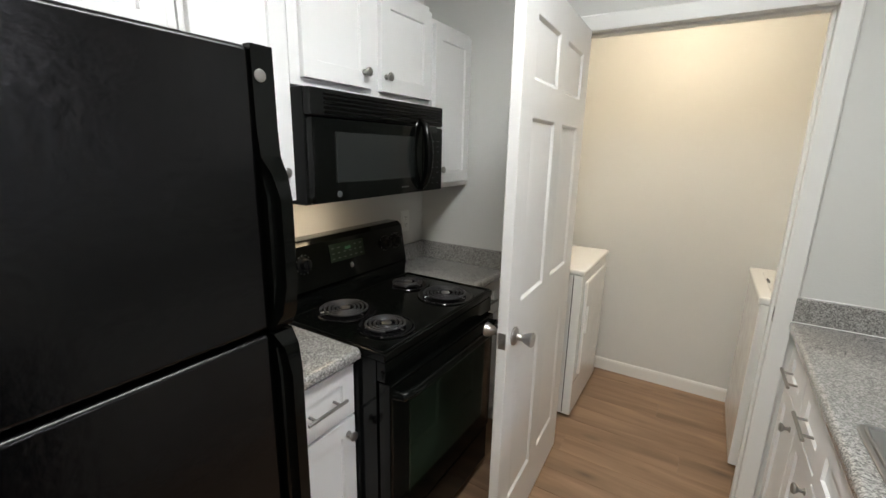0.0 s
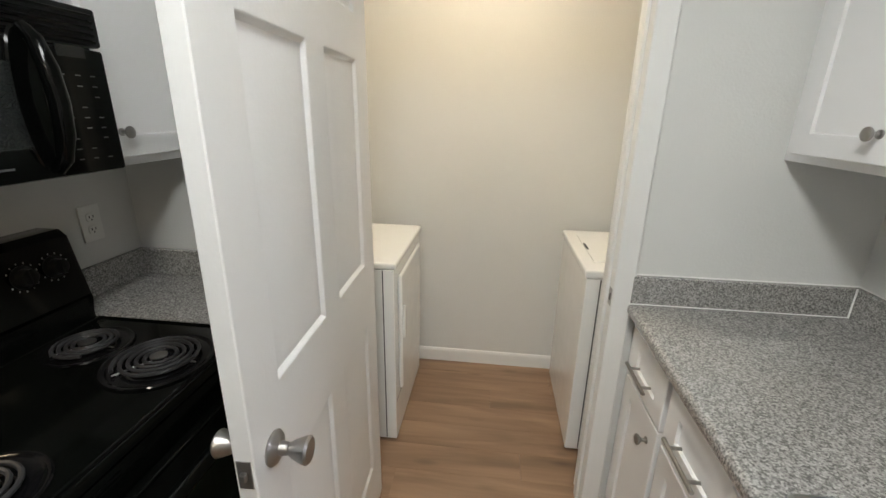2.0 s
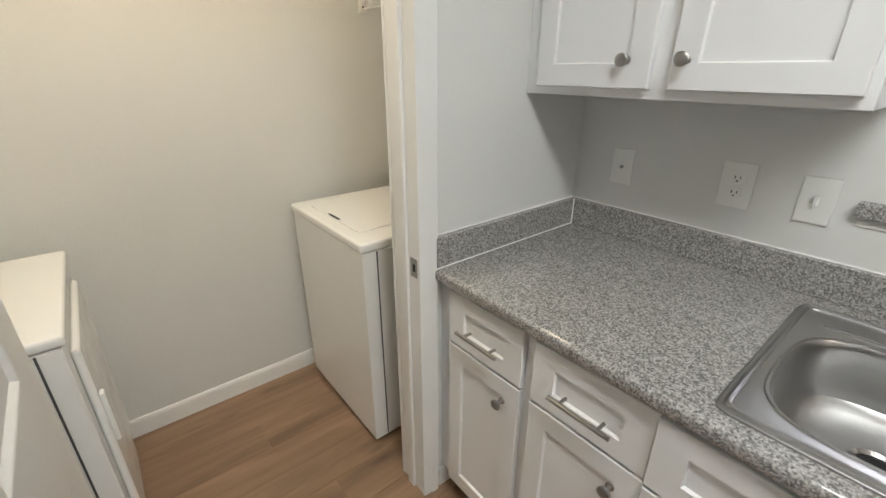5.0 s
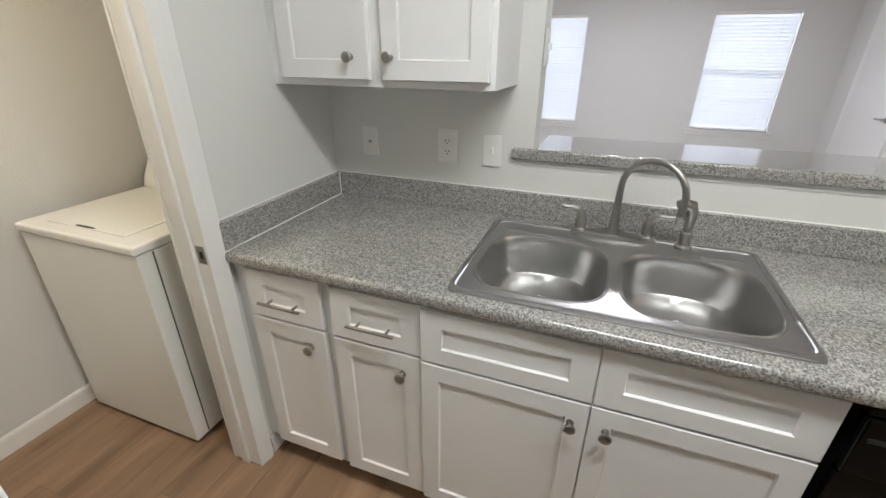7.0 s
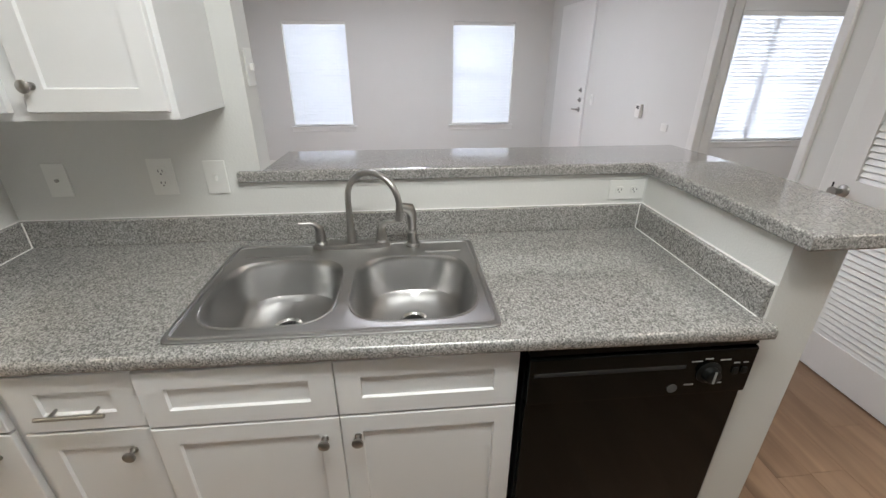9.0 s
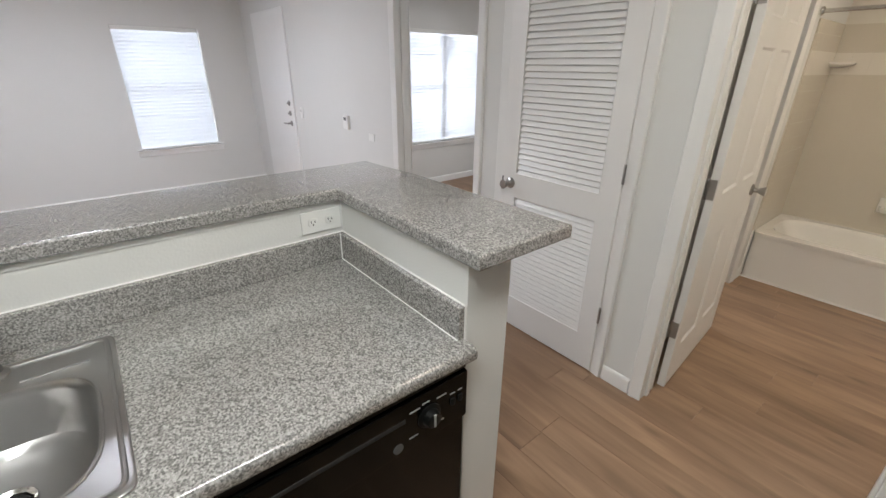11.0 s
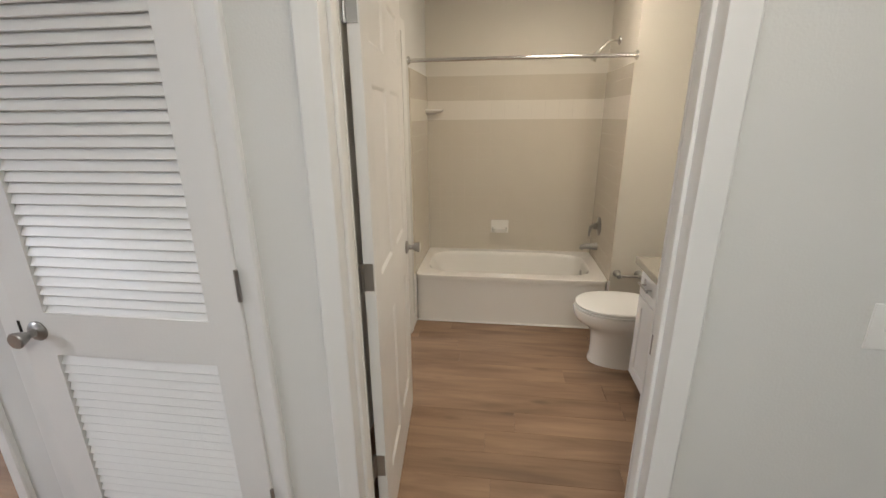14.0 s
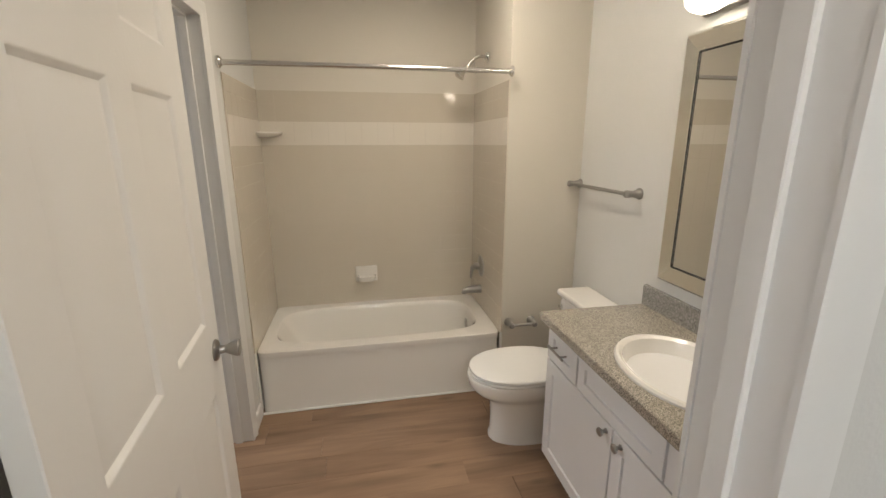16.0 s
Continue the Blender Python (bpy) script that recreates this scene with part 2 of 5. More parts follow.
M_GREEN = glow("green_clock_display", (0.02, 0.11, 0.05), 0.15)
M_OUT = glow("daylight_outside", (0.84, 0.90, 1.0), 1.9)


# ---------------- building blocks ----------------
def thing(name, m, label, category, group="", kind=""):
    ob = new(name)
    ob.empty_display_size = 0.1
    ob.matrix_world = m
    return tagged(ob, label, category, group, kind)


def mesh_of(name, bm, mat, smooth=True):
    bmesh.ops.recalc_face_normals(bm, faces=bm.faces)
    me = bpy.data.meshes.new(name)
    bm.to_mesh(me)
    bm.free()
    me.materials.append(mat)
    if smooth:
        me.polygons.foreach_set("use_smooth", [True] * len(me.polygons))
        me.set_sharp_from_angle(angle=radians(35))
    return me


def part(name, bm, mat, parent, label=""):
    ob = new(name, mesh_of(name, bm, mat))
    ob.parent = parent
    ob.modifiers.new("weighted_normal", "WEIGHTED_NORMAL").keep_sharp = True
    return tagged(ob, label)


def solo(name, bm, mat, label="", category="", group="", kind="", m=None):
    ob = new(name, mesh_of(name, bm, mat))
    ob.modifiers.new("weighted_normal", "WEIGHTED_NORMAL").keep_sharp = True
    if m is not None:
        ob.matrix_world = m
    return tagged(ob, label, category, group, kind)


def box(bm, x0, x1, y0, y1, z0, z1, bevel=0.0, seg=2):
    v = [bm.verts.new((x, y, z)) for z in (z0, z1) for y in (y0, y1) for x in (x0, x1)]
    fs = [bm.faces.new([v[i] for i in q]) for q in ((0, 2, 3, 1), (4, 5, 7, 6), (0, 1, 5, 4), (2, 6, 7, 3), (0, 4, 6, 2), (1, 3, 7, 5))]
    if bevel:
        es = list({e for f in fs for e in f.edges})
        bmesh.ops.bevel(bm, geom=es, offset=bevel, segments=seg, profile=0.5, affect="EDGES")
    return bm


def boxed(*a, **k):
    return box(bmesh.new(), *a, **k)


def loft(bm, rings, cap0=True, cap1=True, closed=True):
    vs = [[bm.verts.new(p) for p in r] for r in rings]
    n = len(vs[0])
    for a, b in zip(vs, vs[1:]):
        for i in range(n if closed else n - 1):
            j = (i + 1) % n
            bm.faces.new((a[i], a[j], b[j], b[i]))
    if cap0:
        bm.faces.new(vs[0][::-1])
    if cap1:
        bm.faces.new(vs[-1])
    return vs


def tube(bm, pts, r, seg=12, caps=True):
    """A round bar through pts; r is one radius or one for each point."""
    pts = [Vector(p) for p in pts]
    rs = r if isinstance(r, (list, tuple)) else [r] * len(pts)
    d0 = (pts[1] - pts[0]).normalized()
    side = d0.orthogonal().normalized()
    rings = []
    for i, p in enumerate(pts):
        d = (pts[min(i + 1, len(pts) - 1)] - pts[max(i - 1, 0)]).normalized()
        side = (side - d * side.dot(d)).normalized()
        up = d.cross(side)
        rings.append([p + (side * math.cos(a) + up * math.sin(a)) * rs[i] for a in (2 * math.pi * k / seg for k in range(seg))])
    loft(bm, rings, caps, caps)
    return bm


def tubed(pts, r, seg=12):
    return tube(bmesh.new(), pts, r, seg)


def arc(c, r, a0, a1, n, plane="xz"):
    out = []
    for k in range(n + 1):
        a = radians(a0 + (a1 - a0) * k / n)
        u, w = r * math.cos(a), r * math.sin(a)
        out.append((c[0] + u, c[1], c[2] + w) if plane == "xz" else (c[0], c[1] + u, c[2] + w) if plane == "yz" else (c[0] + u, c[1] + w, c[2]))
    return out


def oval(cx, cy, z, a, b, n=40, p=2.0):
    """Points of a superellipse: p=2 an ellipse, larger squarer."""
    out = []
    for k in range(n):
        t = 2 * math.pi * k / n
        c, s = math.cos(t), math.sin(t)
        out.append((cx + a * math.copysign(abs(c) ** (2 / p), c), cy + b * math.copysign(abs(s) ** (2 / p), s), z))
    return out


def holed_plate(bm, outer, holes):
    """A flat plate between an outer loop and holes. Returns the loops' vertices."""
    loops, edges = [], []
    for pts in (outer, *holes):
        vs = [bm.verts.new(p) for p in pts]
        loops.append(vs)
        edges += [bm.edges.new((vs[i], vs[(i + 1) % len(vs)])) for i in range(len(vs))]
    bmesh.ops.triangle_fill(bm, use_beauty=True, use_dissolve=False, edges=edges)
    return loops


def skirt(bm, ring, rings, cap=False):
    """Faces from existing ring on through further rings of points."""
    last = ring
    n = len(ring)
    for pts in rings:
        vs = [bm.verts.new(p) for p in pts]
        for i in range(n):
            j = (i + 1) % n
            bm.faces.new((last[i], last[j], vs[j], vs[i]))
        last = vs
    if cap:
        bm.faces.new(last)


def slab(w, h, t, panels=(), profile=((0.004, 0.009),), both=False, open_panels=False, ease=0.002):
    """A board, x 0..w, z 0..h, front at y=-t, back at y=0, with sunk panels (x0, x1, z0, z1).
    profile: steps of (inset, depth) from the panel's edge inwards."""
    bm = bmesh.new()
    e = ease
    xs = sorted({e, w - e, *[p[i] for p in panels for i in (0, 1)]})
    zs = sorted({e, h - e, *[p[i] for p in panels for i in (2, 3)]})

    def face_side(y, s):
        for x0, x1 in zip(xs, xs[1:]):
            for z0, z1 in zip(zs, zs[1:]):
                cx, cz = (x0 + x1) / 2, (z0 + z1) / 2
                if not any(p[0] < cx < p[1] and p[2] < cz < p[3] for p in panels):
                    bm.faces.new([bm.verts.new((x, y, z)) for x, z in ((x0, z0), (x1, z0), (x1, z1), (x0, z1))])
        for p in panels:
            if open_panels:
                continue
            last = [(p[0], y, p[2]), (p[1], y, p[2]), (p[1], y, p[3]), (p[0], y, p[3])]
            for inset, depth in profile:
                nxt = [(p[0] + inset, y + s * depth, p[2] + inset), (p[1] - inset, y + s * depth, p[2] + inset), (p[1] - inset, y + s * depth, p[3] - inset), (p[0] + inset, y + s * depth, p[3] - inset)]
                for i in range(4):
                    j = (i + 1) % 4
                    bm.faces.new([bm.verts.new(q) for q in (last[i], last[j], nxt[j], nxt[i])])
                last = nxt
            bm.faces.new([bm.verts.new(q) for q in last])

    face_side(-t, 1)
    if both or open_panels:
        face_side(0.0, -1)
    else:
        bm.faces.new([bm.verts.new(q) for q in ((e, 0, e), (w - e, 0, e), (w - e, 0, h - e), (e, 0, h - e))])
    if open_panels:
        for p in panels:
            c = [(p[0], p[2]), (p[1], p[2]), (p[1], p[3]), (p[0], p[3])]
            for i in range(4):
                a, b2 = c[i], c[(i + 1) % 4]
                bm.faces.new([bm.verts.new(q) for q in ((a[0], -t, a[1]), (b2[0], -t, b2[1]), (b2[0], 0, b2[1]), (a[0], 0, a[1]))])
    # eased outer edges
    rings = [[(e, y, e), (w - e, y, e), (w - e, y, h - e), (e, y, h - e)] if i in (0, 3) else [(0, y, 0), (w, y, 0), (w, y, h), (0, y, h)] for i, y in enumerate((-t, -t + e, -e, 0))]
    for a, b2 in zip(rings, rings[1:]):
        for i in range(4):
            j = (i + 1) % 4
            bm.faces.new([bm.verts.new(q) for q in (a[i], a[j], b2[j], b2[i])])
    bmesh.ops.remove_doubles(bm, verts=bm.verts, dist=0.0002)
    return bm


def moved(bm, x=0, y=0, z=0, rx=0, ry=0, rz=0):
    bm.transform(pose(x, y, z, rx, ry, rz))
    return bm


def shaker(w, h, rail=0.055):
    r = min(rail, h * 0.30)
    return slab(w, h, 0.02, [(rail, w - rail, r, h - r)], ((0.003, 0.008),))


def lathe(profile, seg=24):
    """Turned round the y axis, from (radius, y) pairs."""
    bm = bmesh.new()
    loft(bm, [[(r * math.cos(a), y, r * math.sin(a)) for a in (2 * math.pi * k / seg for k in range(seg))] for r, y in profile])
    return bm


def lathe_z(profile, seg=32):
    bm = bmesh.new()
    loft(bm, [[(r * math.cos(a), r * math.sin(a), z) for a in (2 * math.pi * k / seg for k in range(seg))] for r, z in profile])
    return bm


def cabinet_knob(parent, x, y, z):
    part("knob", moved(lathe([(0.010, 0), (0.010, -0.003), (0.006, -0.005), (0.0055, -0.014), (0.012, -0.020), (0.0155, -0.024), (0.0155, -0.028), (0.012, -0.031), (0.004, -0.032)], 20), x, y, z), M_NICKEL, parent, "brushed nickel mushroom knob")


def bar_pull(parent, x, y, z, length=0.155):
    bm = tubed([(x - length / 2, y - 0.030, z), (x + length / 2, y - 0.030, z)], 0.0055)
    for s in (-1, 1):
        tube(bm, [(x + s * length * 0.31, y, z), (x + s * length * 0.31, y - 0.030, z)], 0.0045)
    part("handle", bm, M_NICKEL, parent, "brushed nickel bar pull")


def front(name, unit, x0, x1, z0, z1, rail=0.055):
    return part(name, moved(shaker(x1 - x0, z1 - z0, rail), x0, 0, z0), M_CAB, unit)


# ---------------- structure ----------------
def wall(name, boxes, mat=None, label="light grey painted plaster wall"):
    bm = bmesh.new()
    for b in boxes:
        box(bm, *b)
    return solo(name, bm, mat or M_WALL, label, "wall", kind="structure")


XL, XR, YN, YS = -0.795, 1.605, 2.54, -0.95
sub = solo("floor", boxed(-1.1, 7.2, -4.9, 3.9, -0.12, -0.003), M_SUB, "brown oak-look vinyl plank floor", "floor", kind="structure")
wall("ceiling", [(-1.1, 7.2, -4.9, 3.9, CEIL, CEIL + 0.1)], M_CEIL, "white textured ceiling")
wall("wall_west", [(XL - 0.12, XL, YS, 3.65, 0, CEIL)])
wall("wall_laundry_north", [(XL - 0.12, 6.75, 3.53, 3.65, 0, CEIL)])
LX0, LX1 = 0.015, 0.890
wall("wall_kitchen_north", [(XL, LX0, YN, YN + 0.12, 0, CEIL), (LX1, XR, YN, YN + 0.12, 0, CEIL), (LX0, LX1, YN, YN + 0.12, 2.045, CEIL)])
wall("wall_kitchen_east", [(XR, XR + 0.12, 1.70, 3.53, 0, CEIL)])
wall("wall_living_north", [(XR + 0.12, 6.63, 3.27, 3.39, 0, CEIL)])
PY0, PY1, PX = 0.122, 0.272, 0.945
pony = wall("wall_pony", [(XR, XR + 0.12, PY1, 1.70, 0, 1.124), (PX, XR + 0.12, PY0, PY1, 0, 1.124)], label="low light grey painted half wall")
BX0, BX1 = 0.108, 0.952
wall("wall_south", [(XL - 0.12, BX0, YS - 0.12, YS, 0, CEIL), (BX1, 1.228, YS - 0.12, YS, 0, CEIL), (1.975, 2.225, YS - 0.12, YS, 0, CEIL), (3.10, 5.225, YS - 0.12, YS, 0, CEIL), (6.145, 6.63, YS - 0.12, YS, 0, CEIL),
                    (BX0, BX1, YS - 0.12, YS, 2.045, CEIL), (1.228, 1.975, YS - 0.12, YS, 2.045, CEIL), (2.225, 3.10, YS - 0.12, YS, 2.045, CEIL), (5.225, 6.145, YS - 0.12, YS, 2.045, CEIL)])
W1, W2, WZ = (1.915, 2.755), (-0.42, 0.455), (0.575, 1.94)
wall("wall_living_east", [(6.63, 6.75, -1.07, W2[0], 0, CEIL), (6.63, 6.75, W2[1], W1[0], 0, CEIL), (6.63, 6.75, W1[1], 3.53, 0, CEIL)] + [(6.63, 6.75, w[0], w[1], z0, z1) for w in (W1, W2) for z0, z1 in ((0, WZ[0]), (WZ[1], CEIL))])
W3 = (-3.85, -2.12)
wall("wall_bedroom_east", [(5.0, 5.12, -4.8, W3[0], 0, CEIL), (5.0, 5.12, W3[1], YS - 0.12, 0, CEIL), (5.0, 5.12, *W3, 0, 0.58), (5.0, 5.12, *W3, 1.97, CEIL)])
wall("wall_bedroom_south", [(1.28, 5.12, -4.9, -4.8, 0, CEIL)])
wall("wall_closet", [(2.10, 2.22, -1.90, YS - 0.12, 0, CEIL), (1.28, 2.22, -2.0, -1.90, 0, CEIL)])
# bathroom
BL, BRW, TY0, TY1, TXR = 1.16, -0.73, -3.65, -2.935, -0.278
DY0, DY1 = -2.72, -1.98
wall("wall_bath_east", [(BL, BL + 0.12, DY1, YS - 0.12, 0, CEIL), (BL, BL + 0.12, TY0 - 0.12, DY0, 0, CEIL), (BL, BL + 0.12, DY0, DY1, 2.04, CEIL)])
wall("wall_bath_west", [(BRW - 0.12, BRW, TY0 - 0.12, YS - 0.12, 0, CEIL)])
# Both tub-end walls carry the warm light in their paint.
wall("wall_bath_south", [(BRW, BL, TY0 - 0.12, TY0, 0, CEIL)], M_BATHWALL, "painted bathroom wall above the tiles, tinted for warm light")
wall("wall_bath_chase", [(BRW, TXR, TY0, TY1, 0, CEIL)], M_BATHWALL, "painted plumbing wall beside the tub, tinted for warm light")


def base_run(name, x0, y0, x1, y1, side):
    """Baseboard along a wall line; side: which way it faces, as (dx, dy)."""
    L = math.hypot(x1 - x0, y1 - y0)
    prof = [(0, 0), (0.012, 0), (0.012, 0.066), (0.009, 0.076), (0.005, 0.083), (0, 0.085)]
    bm = bmesh.new()
    d = Vector((x1 - x0, y1 - y0, 0)) / L
    rings = [[Vector((x0, y0, 0)) + d * s + Vector((side[0] * u, side[1] * u, z)) for u, z in prof] for s in (0, L)]
    loft(bm, rings)
    solo(name, bm, M_TRIM, "white painted baseboard", "baseboard", kind="structure")


base_run("baseboard_laundry", XL, 3.53, XR, 3.53, (0, -1))
base_run("baseboard_laundry_east", XR, 2.67, XR, 3.53, (-1, 0))
base_run("baseboard_counter_end", 0.954, YN, 1.024, YN, (0, -1))
base_run("baseboard_post", 1.015, YS, 1.165, YS, (0, 1))
base_run("baseboard_post_end", 2.04, YS, 2.16, YS, (0, 1))
base_run("baseboard_hall", XL, YS, 0.04, YS, (0, 1))
base_run("baseboard_bedroom", 5.0, -4.8, 5.0, -1.07, (-1, 0))
base_run("baseboard_living", 3.17, YS, 5.155, YS, (0, 1))
base_run("baseboard_living_east", 6.63, -0.95, 6.63, 3.27, (-1, 0))
base_run("baseboard_bath", BL, -2.935, BL, -2.79, (-1, 0))


def casing(name, m, w, h, cw=0.062, depth=0.12, both=True, stop=True, jamb=True):
    """Door lining and moulded casings. Local: opening x 0..w, wall front at y=0, back at y=depth."""
    t = thing(name, m, "white painted door frame with moulded casing", "door frame", kind="structure")
    prof = [(0.0, 0.0), (0.0, 0.009), (0.006, 0.012), (0.030, 0.013), (0.036, 0.017), (cw - 0.006, 0.019), (cw, 0.014), (cw, 0.0)]
    for front_side in ((True, False) if both else (True,)):
        bm = bmesh.new()
        y = (lambda d: -d) if front_side else (lambda d: depth + d)
        path = [((0, 0), (-1, 0)), ((0, h), (-1, 1)), ((w, h), (1, 1)), ((w, 0), (1, 0))]
        loft(bm, [[(p[0] + o[0] * (u - 0.006), y(d), p[1] + o[1] * (u - 0.006)) for u, d in prof] for p, o in path])
        part("casing", bm, M_TRIM, t)
    if jamb:
        for nm, b in (("jamb", (-0.02 + 0.004, 0.004, 0, depth, 0, h)), ("jamb", (w - 0.004, w + 0.016, 0, depth, 0, h)), ("head_jamb", (0.004, w - 0.004, 0, depth, h - 0.004, h + 0.016))):
            part(nm, boxed(*b, bevel=0.0015, seg=1), M_TRIM, t)
        if stop:
            bm = bmesh.new()
            for b in ((0.004, 0.015, 0.045, 0.08, 0, h - 0.015), (w - 0.015, w - 0.004, 0.045, 0.08, 0, h - 0.015), (0.004, w - 0.004, 0.045, 0.08, h - 0.015, h - 0.004)):
                box(bm, *b, bevel=0.002, seg=1)
            part("door_stop", bm, M_TRIM, t)
    return t


def strike_plate(parent, x, y0, y1, z, s):
    bm = boxed(min(x, x + s * 0.002), max(x, x + s * 0.002), y0, y1, z - 0.03, z + 0.03, bevel=0.0006, seg=1)
    ob = part("strike_plate", bm, M_NICKEL, parent, "brushed nickel strike plate")
    # Dark patch on the plate, painted as the shade inside the hole.
    part("latch_hole_shade", boxed(x + s * 0.0021 - 0.0004, x + s * 0.0021 + 0.0004, y0 + 0.008, y1 - 0.012, z - 0.012, z + 0.012), M_DARK, ob)


laundry_frame = casing("door_frame_laundry", pose(LX0, YN, 0), LX1 - LX0, 2.04)
strike_plate(laundry_frame, LX1 - LX0 - 0.004, 0.004, 0.036, 0.92, -1)
bath_frame = casing("door_frame_bath", pose(BX1, YS, 0, 0, 0, 180), BX1 - BX0, 2.04)
strike_plate(bath_frame, BX1 - BX0 - 0.004, 0.078, 0.112, 0.93, -1)
louver_frame = casing("door_frame_closet", pose(1.975, YS, 0, 0, 0, 180), 0.747, 2.04, both=False)
bed_frame = casing("door_frame_bedroom", pose(3.10, YS, 0, 0, 0, 180), 0.875, 2.04)
strike_plate(bed_frame, 0.004, 0.05, 0.085, 0.94, 1)
front_frame = casing("door_frame_entry", pose(6.145, YS, 0, 0, 0, 180), 0.92, 2.045, both=False)
bath_side_frame = casing("door_frame_bath_side", pose(BL, DY1, 0, 0, 0, -90), DY1 - DY0, 2.04)

SIX = [(0.115, 0.36), (0.452, 0.697)]
RAISED = ((0.005, 0.003), (0.013, 0.009), (0.020, 0.009), (0.046, 0.003))


def six_panel_door(name, m, w, h, label, mirror=False):
    """Hinge edge at x=0; leaf y -0.035..0."""
    t = thing(name, m, label, "door", kind="structure")
    st, mid = 0.108, 0.095
    pw = (w - 2 * st - mid) / 2
    cols = [(st, st + pw), (w - st - pw, w - st)]
    rows = [(0.215, 0.815), (1.020, 1.620), (1.725, h - 0.110)]
    part("leaf", slab(w, h, 0.035, [(*c, *r) for c in cols for r in rows], RAISED, both=True), M_DOOR, t)
    return t


def door_knob(parent, x, z, y_front=-0.035, y_back=0.0, sides=(1, 1)):
    """A tapered knob on each face."""
    prof = [(0.031, 0.0), (0.032, -0.004), (0.028, -0.009), (0.013, -0.014), (0.011, -0.030), (0.017, -0.040), (0.0235, -0.056), (0.0255, -0.064), (0.022, -0.068), (0.004, -0.069)]
    if sides[0]:
        part("door_knob", moved(lathe(prof), x, y_front, z), M_NICKEL, parent, "brushed nickel tapered door knob")
    if sides[1]:
        part("door_knob", moved(moved(lathe(prof), 0, 0, 0, 0, 0, 180), x, y_back, z), M_NICKEL, parent, "brushed nickel tapered door knob")


def latch(parent, x, z):
    bm = boxed(x, x + 0.0015, -0.030, -0.005, z - 0.028, z + 0.028, bevel=0.0005, seg=1)
    ob = part("latch_plate", bm, M_NICKEL, parent, "brushed nickel latch plate")
    part("latch_bolt", boxed(x + 0.001, x + 0.010, -0.023, -0.012, z - 0.008, z + 0.008, bevel=0.002, seg=1), M_NICKEL, ob)


def hinge(parent, x, y, z, w=0.035, facing=-1):
    """A knuckle with one visible leaf that spreads along x by w."""
    bm = tubed([(x, y, z - 0.045), (x, y, z + 0.045)], 0.006)
    box(bm, min(x, x + w), max(x, x + w), y - 0.001, y + 0.001, z - 0.044, z + 0.044)
    part("hinge", bm, M_NICKEL, parent, "brushed nickel butt hinge")


# laundry door, swung open into the kitchen
ld = six_panel_door("door_laundry", pose(0.086, YN - 0.020, 0.012, 0, 0, -88.0), 0.815, 2.02, "white six-panel door standing open with nickel knob")
door_knob(ld, 0.753, 0.915)
latch(ld, 0.815, 0.915)
# bathroom door, swung open into the bathroom
bd = six_panel_door("door_bath", pose(0.945, -1.120, 0.012, 0, 0, -84.8), 0.81, 2.02, "white six-panel bathroom door standing open")
door_knob(bd, 0.748, 0.925)
latch(bd, 0.81, 0.925)


def louver_door():
    w, h = 0.737, 2.022
    t = thing("door_closet", pose(1.970, YS - 0.012, 0.010, 0, 0, 180), "white closed louvered closet door with nickel knob", "door", kind="structure")
    op = [(0.105, w - 0.105, 0.20, 0.845), (0.105, w - 0.105, 0.985, h - 0.105)]
    part("stile_frame", slab(w, h, 0.032, op, open_panels=True), M_DOOR, t)
    for x0, x1, z0, z1 in op:
        n = round((z1 - z0) / 0.0305)
        step = (z1 - z0) / n
        me = None
        for i in range(n):
            if me is None:
                bm = boxed(x0 + 0.001, x1 - 0.001, -0.0235, 0.0235, -0.0030, 0.0030, bevel=0.0010, seg=1)
                me = mesh_of("louver_slat", moved(bm, 0, 0, 0, 64), M_DOOR)
            ob = new("louver_slat", me)
            ob.location = (0, -0.016, z0 + step * (i + 0.5))
            ob.parent = t
    door_knob(t, 0.068, 0.925, -0.032, 0, (1, 0))
    part("latch_plate", boxed(0.003, 0.013, -0.034, -0.032, 0.895, 0.955, bevel=0.0008, seg=1), M_BLKMATT, t, "dark latch plate")
    return t


lv = louver_door()
for z in (0.36, 1.10, 1.84):
    hinge(lv, 0.741, -0.036, z, -0.006)
for z in (0.345, 1.06, 1.80):
    bm = tubed([(0, 0, z - 0.045), (0, 0, z + 0.045)], 0.0065)
    box(bm, -0.001, 0.001, -0.034, 0.0, z - 0.044, z + 0.044)
    box(bm, -0.036, 0.0, 0.0005, 0.0025, z - 0.044, z + 0.044, bevel=0.0006, seg=1)
    part("hinge", moved(bm, -0.003, 0.004, 0), M_NICKEL, bd, "brushed nickel butt hinge")

# entry door in the living room
ed = thing("door_entry", pose(6.138, YS - 0.03, 0.01, 0, 0, 180), "white closed entry door with deadbolt and lever", "door", kind="structure")
part("leaf", slab(0.906, 2.03, 0.04, [(0.13, 0.40, 0.22, 0.80), (0.506, 0.776, 0.22, 0.80), (0.13, 0.40, 0.98, 1.88), (0.506, 0.776, 0.98, 1.88)], ((0.006, 0.003), (0.03, 0.001))), M_DOOR, ed)
for z in (1.03, 1.14):
    part("deadbolt", moved(lathe([(0.027, 0), (0.027, -0.012), (0.010, -0.016), (0.008, -0.03)], 16), 0.84, -0.04, z), M_NICKEL, ed, "nickel deadbolt")
bm = lathe([(0.03, 0), (0.03, -0.008), (0.012, -0.012), (0.011, -0.045)], 16)
tube(bm, [(0, -0.042, 0), (-0.11, -0.045, -0.006)], 0.009)
